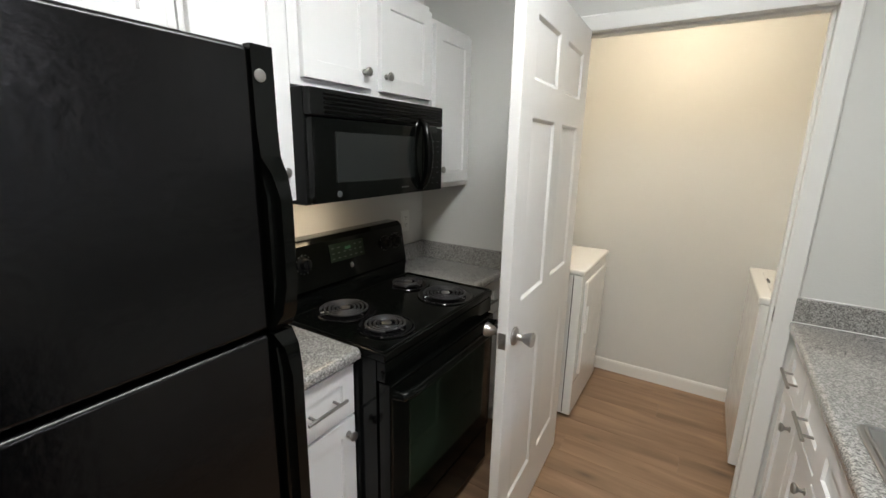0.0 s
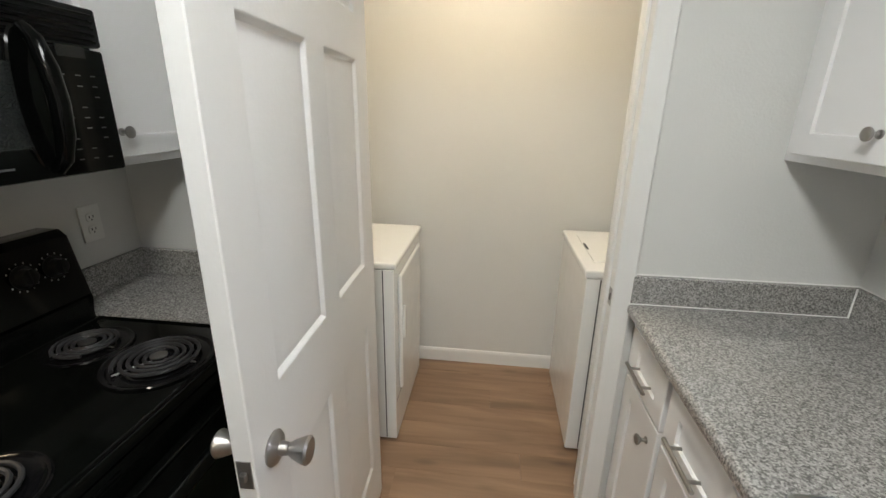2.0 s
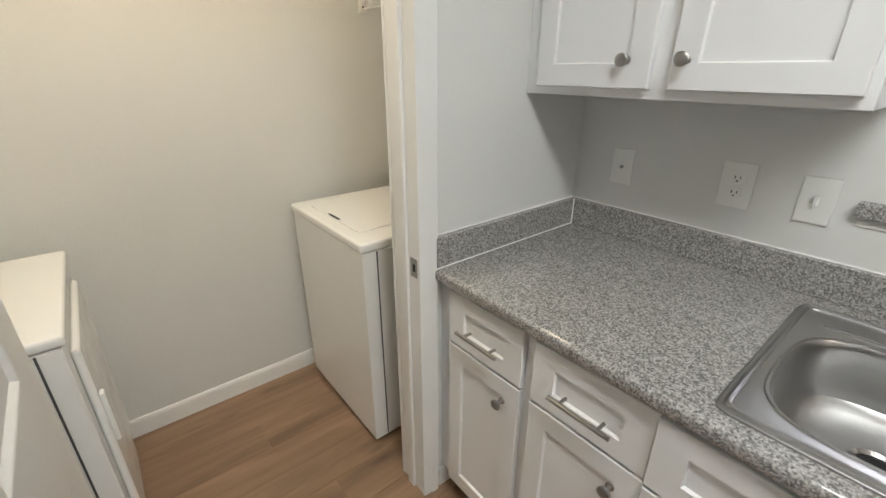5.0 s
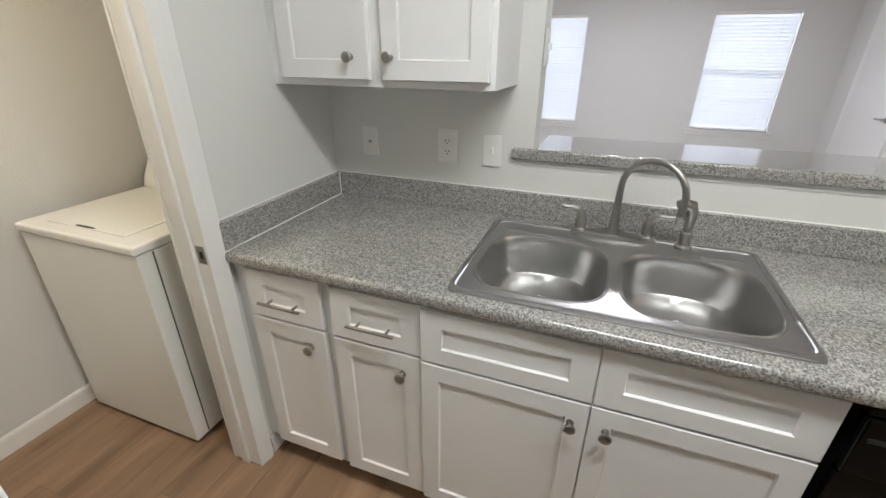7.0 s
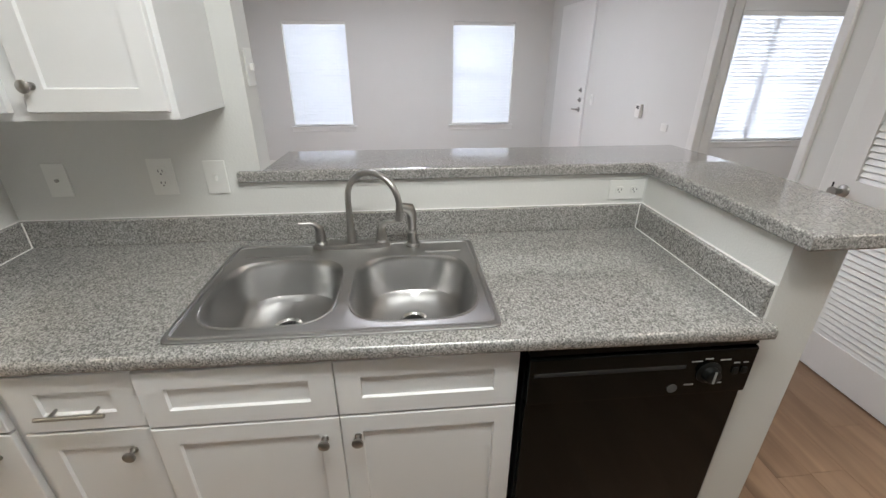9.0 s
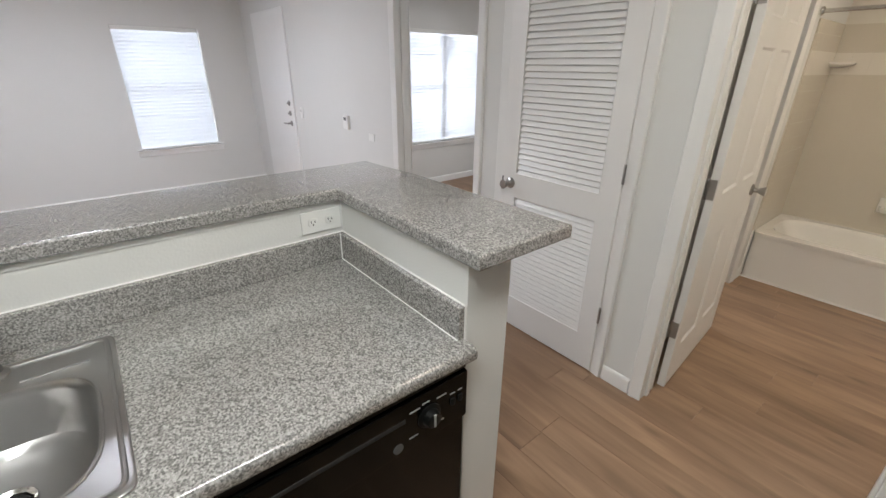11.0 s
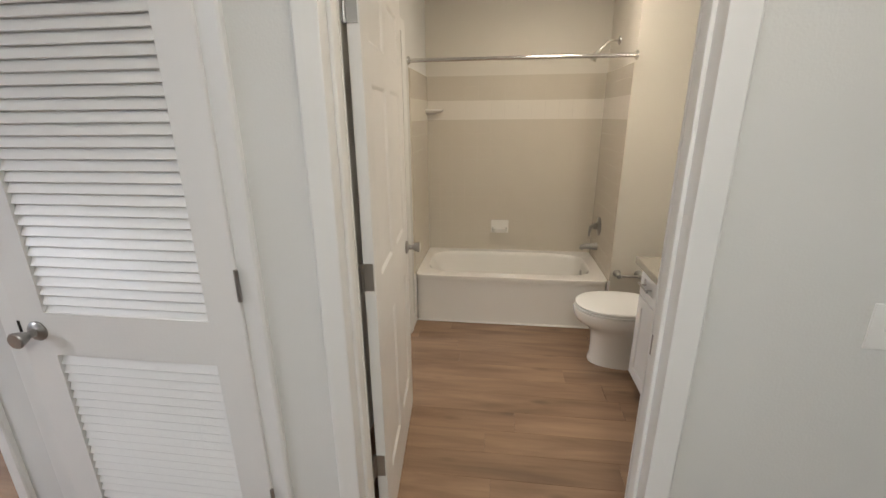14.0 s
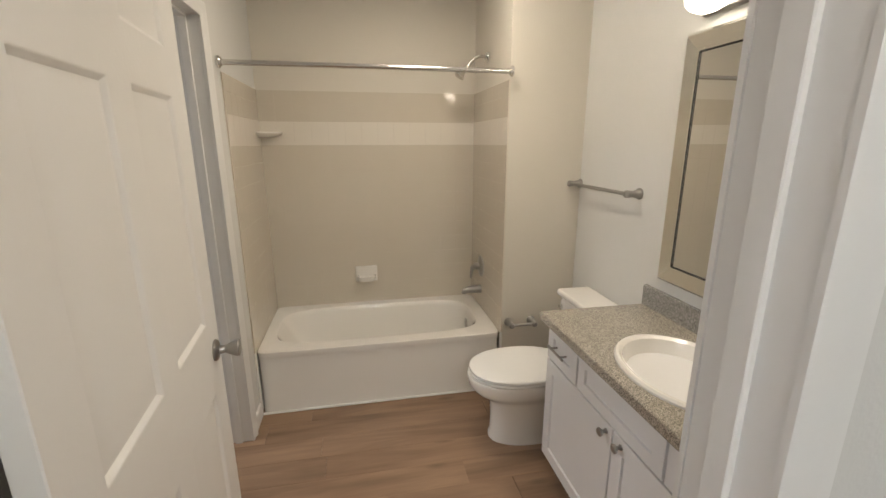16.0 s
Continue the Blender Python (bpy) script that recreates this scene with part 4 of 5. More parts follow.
def coil(parent, x, y, r):
    pan = part("drip_pan", moved(lathe_z([(r + 0.022, 0.003), (r + 0.020, 0.006), (r + 0.012, 0.006), (r + 0.004, 0.001), (r * 0.5, 0.0008), (0.002, 0.0008)], 40), x, y, 0.916), M_PAN, parent, "black enamel drip pan")
    pts, turns = [], 3.6 if r < 0.085 else 4.4
    n = int(turns * 22)
    for k in range(n + 1):
        a = 2 * math.pi * turns * k / n
        rr = 0.024 + (r - 0.030) * k / n
        pts.append((x + rr * math.cos(a), y + rr * math.sin(a), 0.929))
    part("coil_element", tubed(pts, 0.0046, 8), M_COIL, parent, "dark spiral heating element")
    bm = moved(lathe_z([(0.019, 0), (0.019, 0.003), (0.012, 0.005), (0.002, 0.005)], 18), x, y, 0.929)
    for k in range(3):
        a = 2 * math.pi * k / 3 + 0.5
        tube(bm, [(x + 0.015 * math.cos(a), y + 0.015 * math.sin(a), 0.9235), (x + (r - 0.004) * math.cos(a), y + (r - 0.004) * math.sin(a), 0.9235)], 0.002, 6)
    part("coil_medallion", bm, M_STEEL, parent, "steel centre cap and spider")


def range_cooker():
    w, d = RY1 - RY0 - 0.004, 0.605
    t = thing("range_cooker", pose(-0.185, RY0 + 0.002, 0, 0, 0, 90), "black freestanding electric coil range with backguard", "stove")
    part("body", boxed(0.002, w - 0.002, 0.02, d, 0.03, 0.888), M_BLACK, t)
    bm = boxed(0, w, -0.018, d - 0.10, 0.888, 0.916, bevel=0.006, seg=3)
    part("cooktop", bm, M_BLACK, t)
    bm = bmesh.new()
    tube(bm, [(0.012, -0.006, 0.917), (w - 0.012, -0.006, 0.917), (w - 0.012, d - 0.155, 0.917), (0.012, d - 0.155, 0.917), (0.012, -0.006, 0.917)], 0.005, 8)
    part("cooktop_rim", bm, M_BLACK, t)
    for x, y, r in ((0.172, 0.116, 0.082), (0.568, 0.116, 0.100), (0.195, 0.338, 0.098), (0.598, 0.338, 0.078)):
        coil(t, x, y, r)
    # oven door
    od = part("oven_door", boxed(0.008, w - 0.008, -0.035, 0.02, 0.245, 0.812, bevel=0.008), M_BLACK, t)
    part("oven_window", boxed(0.105, w - 0.09, -0.0375, -0.033, 0.345, 0.712, bevel=0.002), M_GLASSBLK, od, "dark glass oven window")
    bm = bmesh.new()
    tube(bm, [(0.03, -0.034, 0.772), (0.032, -0.066, 0.776), (0.07, -0.080, 0.778), (w - 0.07, -0.080, 0.778), (w - 0.032, -0.066, 0.776), (w - 0.03, -0.034, 0.772)], [0.017, 0.018, 0.0165, 0.0165, 0.018, 0.017], 14)
    part("oven_handle", bm, M_BLACK, od)
    vt = bmesh.new()
    for k in range(5):
        box(vt, 0.10, 0.30, -0.0185, -0.012, 0.826 + k * 0.010, 0.831 + k * 0.010)
    part("front_vent", vt, M_BLACK, t)
    part("front_panel", boxed(0.004, w - 0.004, -0.016, 0.02, 0.818, 0.886, bevel=0.003), M_BLACK, t)
    part("storage_drawer", boxed(0.008, w - 0.008, -0.028, 0.02, 0.055, 0.235, bevel=0.008), M_BLACK, t)
    # backguard, leaning back
    bm = bmesh.new()
    pr = [(d - 0.138, 0.905), (d - 0.128, 0.975), (d - 0.142, 0.990), (d - 0.112, 1.160), (d - 0.092, 1.178), (d - 0.03, 1.178), (d - 0.012, 1.165), (d - 0.005, 0.905)]
    loft(bm, [[(x, y, z) for y, z in pr] for x in (0.0, w)])
    bmesh.ops.bevel(bm, geom=[e for e in bm.edges if abs(e.verts[0].co.x - e.verts[1].co.x) < 0.001], offset=0.010, segments=3, profile=0.5, affect="EDGES")
    bg = part("backguard", bm, M_BLACK, t)
    tilt = 9.0

    def on_panel(b, x, z):
        f = (z - 0.990) / 0.17
        return moved(b, x, d - 0.1425 + 0.030 * f, z, -tilt)

    for x in (0.048, 0.128, w - 0.148, w - 0.070):
        kn = part("control_knob", on_panel(lathe([(0.030, 0), (0.030, -0.003), (0.022, -0.006), (0.019, -0.026), (0.015, -0.028), (0.002, -0.028)], 24), x, 1.092), M_BLKMATT, bg)
        part("knob_ridge", on_panel(boxed(-0.004, 0.004, -0.034, -0.026, -0.019, 0.019, bevel=0.001), x, 1.092), M_BLKMATT, kn)
        mk = bmesh.new()
        for k in range(12):
            a = radians(-60 + k * 300 / 11)
            box(mk, 0.036 * math.sin(a) - 0.0014, 0.036 * math.sin(a) + 0.0014, -0.0012, -0.0004, 0.036 * math.cos(a) - 0.0022, 0.036 * math.cos(a) + 0.0022)
        part("dial_marks", on_panel(mk, x, 1.092), M_PRINT, bg)
    ds = part("display", on_panel(boxed(0.0, 0.20, -0.002, 0.0, 0.0, 0.075, bevel=0.0008, seg=1), 0.262, 1.068), M_GLASSBLK, bg)
    part("clock_digits", on_panel(boxed(0.084, 0.118, -0.0032, -0.0022, 0.043, 0.055), 0.262, 1.068), M_GREEN, ds, "green lit clock digits")
    mk = bmesh.new()
    for r in range(3):
        for c in range(6):
            if not (r == 2 and c in (2, 3)):
                box(mk, 0.011 + c * 0.032, 0.024 + c * 0.032, -0.0030, -0.0022, 0.012 + r * 0.022, 0.0155 + r * 0.022)
    part("button_marks", on_panel(mk, 0.262, 1.068), M_GREYMARK, ds)
    part("badge", on_panel(lathe([(0.011, 0), (0.011, -0.0025), (0.002, -0.003)], 20), 0.375, 1.040), M_GREYMARK, bg, "round grey badge")
    return t


range_cooker()


def microwave():
    w, h, d = 0.742, 0.356, 0.348
    t = thing("microwave_oven", pose(-0.464, 1.425, 1.349, 0, 0, 90), "black over-the-range microwave oven under the wall cabinets", "microwave")
    part("body", boxed(0, w, 0.0, d - 0.02, 0.0, h, bevel=0.004), M_BLKMATT, t)
    part("bottom_plate", boxed(0.02, w - 0.02, 0.03, d - 0.05, -0.006, 0.0, bevel=0.002), M_DARK, t)
    g = part("vent_grille", boxed(0.0, w, -0.030, 0.0, h - 0.082, h - 0.002, bevel=0.006), M_BLKMATT, t)
    for k in range(5):
        part("vent_slat", boxed(0.055, w - 0.015, -0.0335, -0.028, h - 0.075 + k * 0.0135, h - 0.068 + k * 0.0135, bevel=0.0015, seg=1), M_BLACK, g)
    dw = 0.585
    dr = part("door", boxed(0.003, dw, -0.034, 0.0, 0.004, h - 0.088, bevel=0.007), M_BLACK, t)
    part("window", boxed(0.095, dw - 0.045, -0.0365, -0.032, 0.066, h - 0.128, bevel=0.004), M_MESH, dr, "grey mesh microwave window")
    # bowed handle
    pts = [(dw - 0.028, -0.034, 0.022), (dw - 0.030, -0.058, 0.045), (dw - 0.032, -0.074, 0.095), (dw - 0.033, -0.080, 0.155), (dw - 0.032, -0.074, 0.215), (dw - 0.030, -0.058, 0.268), (dw - 0.028, -0.034, 0.292)]
    part("door_handle", tubed([(a + 0.012, b, c) for a, b, c in pts], [0.013, 0.0155, 0.0175, 0.018, 0.0175, 0.0155, 0.013], 14), M_BLACK, dr)
    pad = bmesh.new()
    loft(pad, [oval(dw - 0.048, 0, 0.0, 0.030, 0.135, 32), oval(dw - 0.048, 0, 0.004, 0.026, 0.130, 32)])
    part("grip_recess", moved(pad, 0.012, -0.0335, 0.157, 90), M_BLACK, dr)
    part("badge", moved(lathe([(0.011, 0), (0.011, -0.002), (0.002, -0.0025)], 20), 0.105, -0.034, 0.030), M_GREYMARK, dr, "round grey badge")
    part("printed_strip", boxed(dw - 0.145, dw - 0.10, -0.0352, -0.034, 0.030, 0.034), M_GREYMARK, dr)
    cp = part("control_panel", boxed(dw + 0.002, w - 0.003, -0.032, 0.0, 0.004, h - 0.088, bevel=0.006), M_BLACK, t)
    part("display", boxed(dw + 0.04, w - 0.05, -0.0335, -0.031, 0.248, 0.272, bevel=0.001, seg=1), M_MESH, cp, "grey display window")
    for r in range(9):
        for c in range(3):
            if (r + c) % 4 != 3:
                part("key_mark", boxed(dw + 0.036 + c * 0.036, dw + 0.048 + c * 0.036, -0.0328, -0.0316, 0.035 + r * 0.022, 0.0375 + r * 0.022), M_GREYMARK, cp)
    return t


microwave()
UX = -0.513
# wall cabinets on the range side; x runs towards +y
upper_cabinet("wall_cabinet", pose(UX, 1.425, 1.712, 0, 0, 90), 0.742, 0.40, [(0.037, 0.345, 0.024, 0.375, 0.306, 0.077), (0.402, 0.735, 0.024, 0.375, 0.426, 0.077)], "white shaker two-door wall cabinet over the microwave", "wall cabinets", 0.280)
upper_cabinet("wall_cabinet", pose(UX, 2.169, 1.347, 0, 0, 90), YC - 2.171, 0.73, [(0.026, YC - 2.190, 0.024, 0.71, 0.066, 0.088)], "narrow white shaker wall cabinet in the corner", "wall cabinets", 0.280)
upper_cabinet("wall_cabinet", pose(UX, FRY + 0.003, 1.362, 0, 0, 90), 1.423 - FRY - 0.003, 0.75, [(0.014, 0.287, 0.035, 0.735, 0.244, 0.090)], "narrow white shaker wall cabinet beside the microwave", "wall cabinets", 0.280)
upper_cabinet("wall_cabinet", pose(UX, 0.30, 1.735, 0, 0, 90), FRY - 0.302, 0.397, [(0.022, 0.392, 0.018, 0.377, None, 0), (0.410, 0.782, 0.018, 0.377, None, 0)], "white shaker two-door wall cabinet over the fridge", "wall cabinets", 0.280)


def fridge():
    w, h = 0.76, 1.712
    y1 = FRY - 0.005
    t = thing("refrigerator", pose(-0.190, y1 - w, 0, 0, 0, 90), "black textured top-freezer refrigerator with edge handles", "refrigerator")
    part("body", boxed(0.004, w - 0.004, 0.055, 0.600, 0.02, h - 0.012, bevel=0.004), M_FRIDGE, t)
    part("kick_grille", boxed(0.02, w - 0.02, 0.02, 0.06, 0.0, 0.09), M_BLKMATT, t)
    SPL = 1.136
    for nm, z0, z1 in (("freezer_door", SPL + 0.005, h), ("fridge_door", 0.10, SPL - 0.005)):
        dr = part(nm, boxed(0, w - 0.052, -0.022, 0.05, z0, z1, bevel=0.012, seg=3), M_FRIDGE, t)
        # edge handle strip: flat at the far end, swelling into a grip towards the split
        top = nm == "freezer_door"
        rows = [(z1 + 0.004, 0.024, 0.052), (z1 - 0.15, 0.026, 0.052), (z1 - 0.205, 0.030, 0.050), (z1 - 0.24, 0.048, 0.040), (z1 - 0.29, 0.058, 0.032), (z0 + 0.10, 0.058, 0.032), (z0 + 0.035, 0.050, 0.040), (z0, 0.030, 0.052)]
        if not top:
            rows = [(z0, 0.024, 0.052), (z0 + 0.36, 0.026, 0.052), (z0 + 0.45, 0.030, 0.050), (z0 + 0.50, 0.048, 0.040), (z0 + 0.54, 0.058, 0.032), (z1 - 0.10, 0.058, 0.032), (z1 - 0.035, 0.050, 0.040), (z1, 0.030, 0.052)]
        bm = bmesh.new()
        loft(bm, [[(w - ww, -out, z), (w - 0.004, -out, z), (w, -out + 0.006, z), (w, 0.05, z), (w - 0.046, 0.05, z), (w - 0.046, -out + 0.024, z), (w - ww, -out + 0.022, z)] for z, out, ww in rows])
        hd = part("door_handle", bm, M_BLACK, dr, "glossy black full-height edge handle")
        if top:
            part("badge", moved(lathe([(0.012, 0), (0.012, -0.003), (0.009, -0.004), (0.002, -0.0045)], 24), w - 0.036, -0.0245, z1 - 0.052), M_NICKEL, hd, "round silver badge")
    part("hinge_cap", boxed(0.01, 0.08, -0.01, 0.07, h - 0.006, h + 0.016, bevel=0.004), M_BLKMATT, t)
    return t


fridge()

# ---------------- laundry ----------------
def washer():
    t = thing("washing_machine", pose(0.870, 3.462, 0, 0, 0, -90), "white top-loading washing machine with closed lid", "washer")
    w, d, h = 0.618, 0.66, 0.905
    part("cabinet_shell", boxed(0, w, 0.0, d, 0.02, h - 0.038, bevel=0.006), M_WHITE, t)
    tp = part("top_panel", boxed(-0.004, w + 0.004, -0.008, d, h - 0.036, h, bevel=0.010, seg=3), M_WHITE, t)
    part("front_seam", boxed(w - 0.0015, w + 0.0012, 0.055, 0.060, 0.03, h - 0.04), M_GREYMARK, t)
    lid = part("lid", boxed(0.10, w - 0.10, 0.045, 0.44, h - 0.001, h + 0.007, bevel=0.004), M_WHITE, tp)
    # Dark oval laid on the lid, in place of a shaded slot.
    bm = bmesh.new()
    loft(bm, [oval(w * 0.5, 0.052, h + 0.0065, 0.055, 0.007, 24), oval(w * 0.5, 0.052, h + 0.0078, 0.053, 0.006, 24)])
    part("lid_grip", bm, M_DARK, lid, "finger slot with its shade painted dark")
    bm = bmesh.new()
    loft(bm, [[(x, y, z) for y, z in ((0.50, h), (0.515, h + 0.05), (0.56, h + 0.13), (0.60, h + 0.145), (d, h + 0.145), (d, h))] for x in (0, w)])
    cs = part("control_console", bm, M_WHITE, t)
    for x in (0.14, 0.32, 0.50):
        part("control_knob", moved(lathe([(0.024, 0), (0.02, -0.02), (0.002, -0.02)], 20), x, 0.53, h + 0.075, -25), M_PLASTIC, cs)
    for x in (0.05, w - 0.05):
        for y in (0.06, d - 0.06):
            part("foot", moved(lathe_z([(0.022, 0), (0.022, 0.012), (0.010, 0.014), (0.010, 0.03)], 14), x, y, 0), M_BLKMATT, t)


def dryer():
    t = thing("clothes_dryer", pose(0.088, 2.793, 0, 0, 0, 90), "white front-loading clothes dryer with raised door", "dryer")
    w, d, h = 0.618, 0.66, 0.905
    part("cabinet_shell", boxed(0, w, 0.0, d, 0.02, h - 0.032, bevel=0.006), M_WHITE, t)
    part("top_panel", boxed(-0.004, w + 0.004, -0.010, d, h - 0.030, h, bevel=0.010, seg=3), M_WHITE, t)
    dr = part("door", boxed(0.06, w - 0.08, -0.020, 0.0, 0.26, h - 0.075, bevel=0.012, seg=3), M_WHITE, t)
    part("door_handle", boxed(0.072, 0.100, -0.032, -0.018, 0.52, 0.68, bevel=0.006), M_WHITE, dr)
    part("lower_seam", boxed(0.01, w - 0.01, -0.0008, 0.002, 0.225, 0.229), M_GREYMARK, t)
    part("side_seam", boxed(-0.0012, 0.0015, 0.045, 0.050, 0.03, h - 0.035), M_GREYMARK, t)
    bm = bmesh.new()
    loft(bm, [[(x, y, z) for y, z in ((0.52, h), (0.535, h + 0.05), (0.58, h + 0.13), (0.61, h + 0.145), (d, h + 0.145), (d, h))] for x in (0, w)])
    part("control_console", bm, M_WHITE, t)
    for x in (0.05, w - 0.05):
        for y in (0.06, d - 0.06):
            part("foot", moved(lathe_z([(0.022, 0), (0.022, 0.012), (0.010, 0.014), (0.010, 0.03)], 14), x, y, 0), M_BLKMATT, t)


washer()
dryer()


def wire_shelf(m, length, depth):
    """White coated wire shelf on a side wall; local x along the wall, front towards -y."""
    t = thing("wire_shelf", m, "white coated wire shelf on the laundry wall", "shelf", "laundry wire shelves")
    bm = bmesh.new()
    for y, z in ((-0.005, 0.0), (-depth, 0.0), (-depth, -0.03), (-depth * 0.5, -0.004)):
        tube(bm, [(0.0, y, z), (length, y, z)], 0.003, 6)
    part("long_rod", bm, M_PLASTIC, t)
    bm = bmesh.new()
    n = int(length / 0.025)
    for i in range(n + 1):
        x = 0.004 + (length - 0.008) * i / n
        tube(bm, [(x, -0.002, 0.003), (x, -depth, 0.003), (x, -depth - 0.002, -0.03)], 0.0015, 5)
    tagged(part("cross_wire", bm, M_PLASTIC, t), kind="stuff")
    for x in (0.004, length - 0.004):
        b = part("end_bracket", boxed(x - 0.004, x + 0.004, -depth - 0.014, -depth + 0.026, -0.045, 0.012, bevel=0.002), M_PLASTIC, t, "white plastic end bracket")
        part("screw", boxed(x - 0.0055, x + 0.0055, -depth + 0.002, -depth + 0.010, -0.030, -0.018, bevel=0.001, seg=1), M_DARK, b)


wire_shelf(pose(XL + 0.002, 2.665, 1.66, 0, 0, 90), 0.862, 0.47)
wire_shelf(pose(XR - 0.002, 3.527, 1.72, 0, 0, -90), 0.862, 0.29)

# ---------------- living room fittings ----------------
wall_plate("light_switch", pose(4.98, YS + 0.001, 1.07, 0, 0, 180), [(0, 0.02)], "white switch plate beside the entry door", switch=True)
th = thing("thermostat", pose(3.92, YS + 0.001, 1.075, 0, 0, 180), "small white wall thermostat with grey display", "thermostat")
part("case", boxed(-0.045, 0.045, -0.028, 0, -0.058, 0.058, bevel=0.006), M_PLASTIC, th)
part("display", boxed(-0.022, 0.022, -0.0295, -0.027, 0.018, 0.044), M_GREYMARK, th)
wall_plate("outlet", pose(3.50, YS + 0.001, 0.99, 0, 0, 180), [], "blank white cover plate on the wall", w=0.09, h=0.06)
wall_plate("light_switch", pose(-0.342, YS + 0.001, 1.07, 0, 0, 180), [(0, 0)], "white toggle switch plate beside the bathroom door", switch=True)


# ---------------- bathroom ----------------
def bathtub():
    L, W, H = BL - TXR - 0.012, TY1 - TY0 - 0.006, 0.385
    t = thing("bathtub", pose(TXR + 0.006, TY0 + 0.003, 0), "white enamel alcove bathtub with plain apron", "bathtub")
    bm = bmesh.new()
    n = 72
    cx, cy = L / 2 + 0.01, W / 2 - 0.004
    outer = oval(L / 2, W / 2, H, L / 2 - 0.004, W / 2 - 0.004, n, 24)
    loops = holed_plate(bm, outer, [oval(cx, cy, H, L / 2 - 0.075, W / 2 - 0.075, n, 4.5)])
    skirt(bm, loops[1], [oval(cx, cy, H - 0.006, L / 2 - 0.083, W / 2 - 0.083, n, 4.5), oval(cx, cy, H - 0.03, L / 2 - 0.095, W / 2 - 0.092, n, 4.3), oval(cx - 0.02, cy, H - 0.16, L / 2 - 0.15, W / 2 - 0.115, n, 4.0), oval(cx - 0.03, cy, H - 0.27, L / 2 - 0.20, W / 2 - 0.14, n, 3.6), oval(cx - 0.03, cy, H - 0.315, L / 2 - 0.26, W / 2 - 0.20, n, 3.2)], True)
    skirt(bm, loops[0], [oval(L / 2, W / 2, H - 0.004, L / 2 - 0.001, W / 2, n, 24), oval(L / 2, W / 2, H - 0.035, L / 2 - 0.001, W / 2, n, 24), oval(L / 2, W / 2 - 0.006, H - 0.05, L / 2 - 0.001, W / 2 - 0.004, n, 24), oval(L / 2, W / 2 - 0.004, 0.0, L / 2 - 0.001, W / 2 - 0.002, n, 24)])
    part("shell", bm, M_PORC, t)
    part("overflow_plate", moved(lathe([(0.036, 0), (0.036, -0.004), (0.028, -0.009), (0.004, -0.010)], 24), 0.128, cy, H - 0.080, 0, 0, 90), M_NICKEL, t, "chrome overflow plate")
    for x in (0.0, L):
        part("corner_bead", tubed([(x, W + 0.001, 0.0), (x, W + 0.001, H + 0.004)], 0.008, 8), M_CAULK, t, "white caulk bead at the tub corner")
    part("apron_bead", tubed([(0.004, W + 0.002, 0.006), (L - 0.004, W + 0.002, 0.006)], 0.007, 8), M_CAULK, t, "white caulk bead along the floor")


bathtub()
XF = TXR  # valve wall of the tub alcove
rod = thing("shower_curtain_rod", pose(TXR, -2.895, 1.886), "bare polished chrome shower curtain rod", "curtain rod")
part("rod", tubed([(0.018, 0, 0), (BL - TXR - 0.005, 0, 0)], 0.0125, 16), M_CHROME, rod)
for x, r in ((0.0, 0), (BL - TXR - 0.014, 0)):
    part("end_flange", moved(moved(lathe([(0.028, 0), (0.028, -0.006), (0.018, -0.016), (0.002, -0.016)], 20), 0, 0, 0, 0, 0, 90 if x == 0 else -90), 0.003 if x == 0 else x + 0.008, 0, 0), M_CHROME, rod)

sh = thing("shower_fitting", pose(XF, -3.345, 2.035), "chrome shower head on a bent arm", "shower head")
part("flange", moved(lathe([(0.03, 0), (0.028, -0.006), (0.014, -0.012), (0.002, -0.012)], 20), 0.008, 0, 0, 0, 0, 90), M_CHROME, sh)
part("arm", tubed([(0.008, 0, 0), (0.05, 0, 0.004), (0.085, 0, -0.006), (0.125, 0, -0.045), (0.145, 0, -0.068)], 0.0095, 12), M_CHROME, sh)
part("spray_head", tubed([(0.140, 0, -0.062), (0.155, 0, -0.078), (0.170, 0, -0.096), (0.186, 0, -0.116), (0.188, 0, -0.119)], [0.012, 0.018, 0.020, 0.034, 0.030], 20), M_CHROME, sh)
va = thing("tub_valve", pose(XF, -3.39, 0.685), "chrome tub and shower valve with lever", "tap")
part("escutcheon", moved(lathe([(0.075, 0), (0.074, -0.004), (0.05, -0.012), (0.025, -0.016), (0.024, -0.045), (0.002, -0.045)], 28), 0.008, 0, 0, 0, 0, 90), M_NICKEL, va)
part("lever", tubed([(0.045, 0, 0), (0.070, 0.0, -0.01), (0.078, 0.0, -0.05), (0.078, 0.0, -0.085)], [0.020, 0.016, 0.010, 0.008], 14), M_NICKEL, va)
so = thing("tub_spout", pose(XF, -3.39, 0.515), "chrome tub spout on the tiled wall", "tap")
part("spout", tubed([(0.006, 0, 0), (0.05, 0, 0), (0.10, 0, -0.002), (0.125, 0, -0.010), (0.132, 0, -0.028)], [0.030, 0.027, 0.025, 0.022, 0.016], 18), M_NICKEL, so)

sd = thing("soap_dish", pose(0.52, TY0 + 0.010, 0.60, 0, 0, 180), "cream ceramic wall soap dish", "soap dish")
part("back_plate", boxed(-0.078, 0.078, -0.012, 0.0, -0.055, 0.062, bevel=0.008, seg=3), M_PORC, sd)
bm = bmesh.new()
loft(bm, [oval(0, -0.03, z, a, b, 32, 3) for z, a, b in ((-0.045, 0.050, 0.026), (-0.030, 0.060, 0.036), (-0.005, 0.066, 0.044), (-0.004, 0.058, 0.036), (-0.018, 0.050, 0.028))])
part("tray", bm, M_PORC, sd)
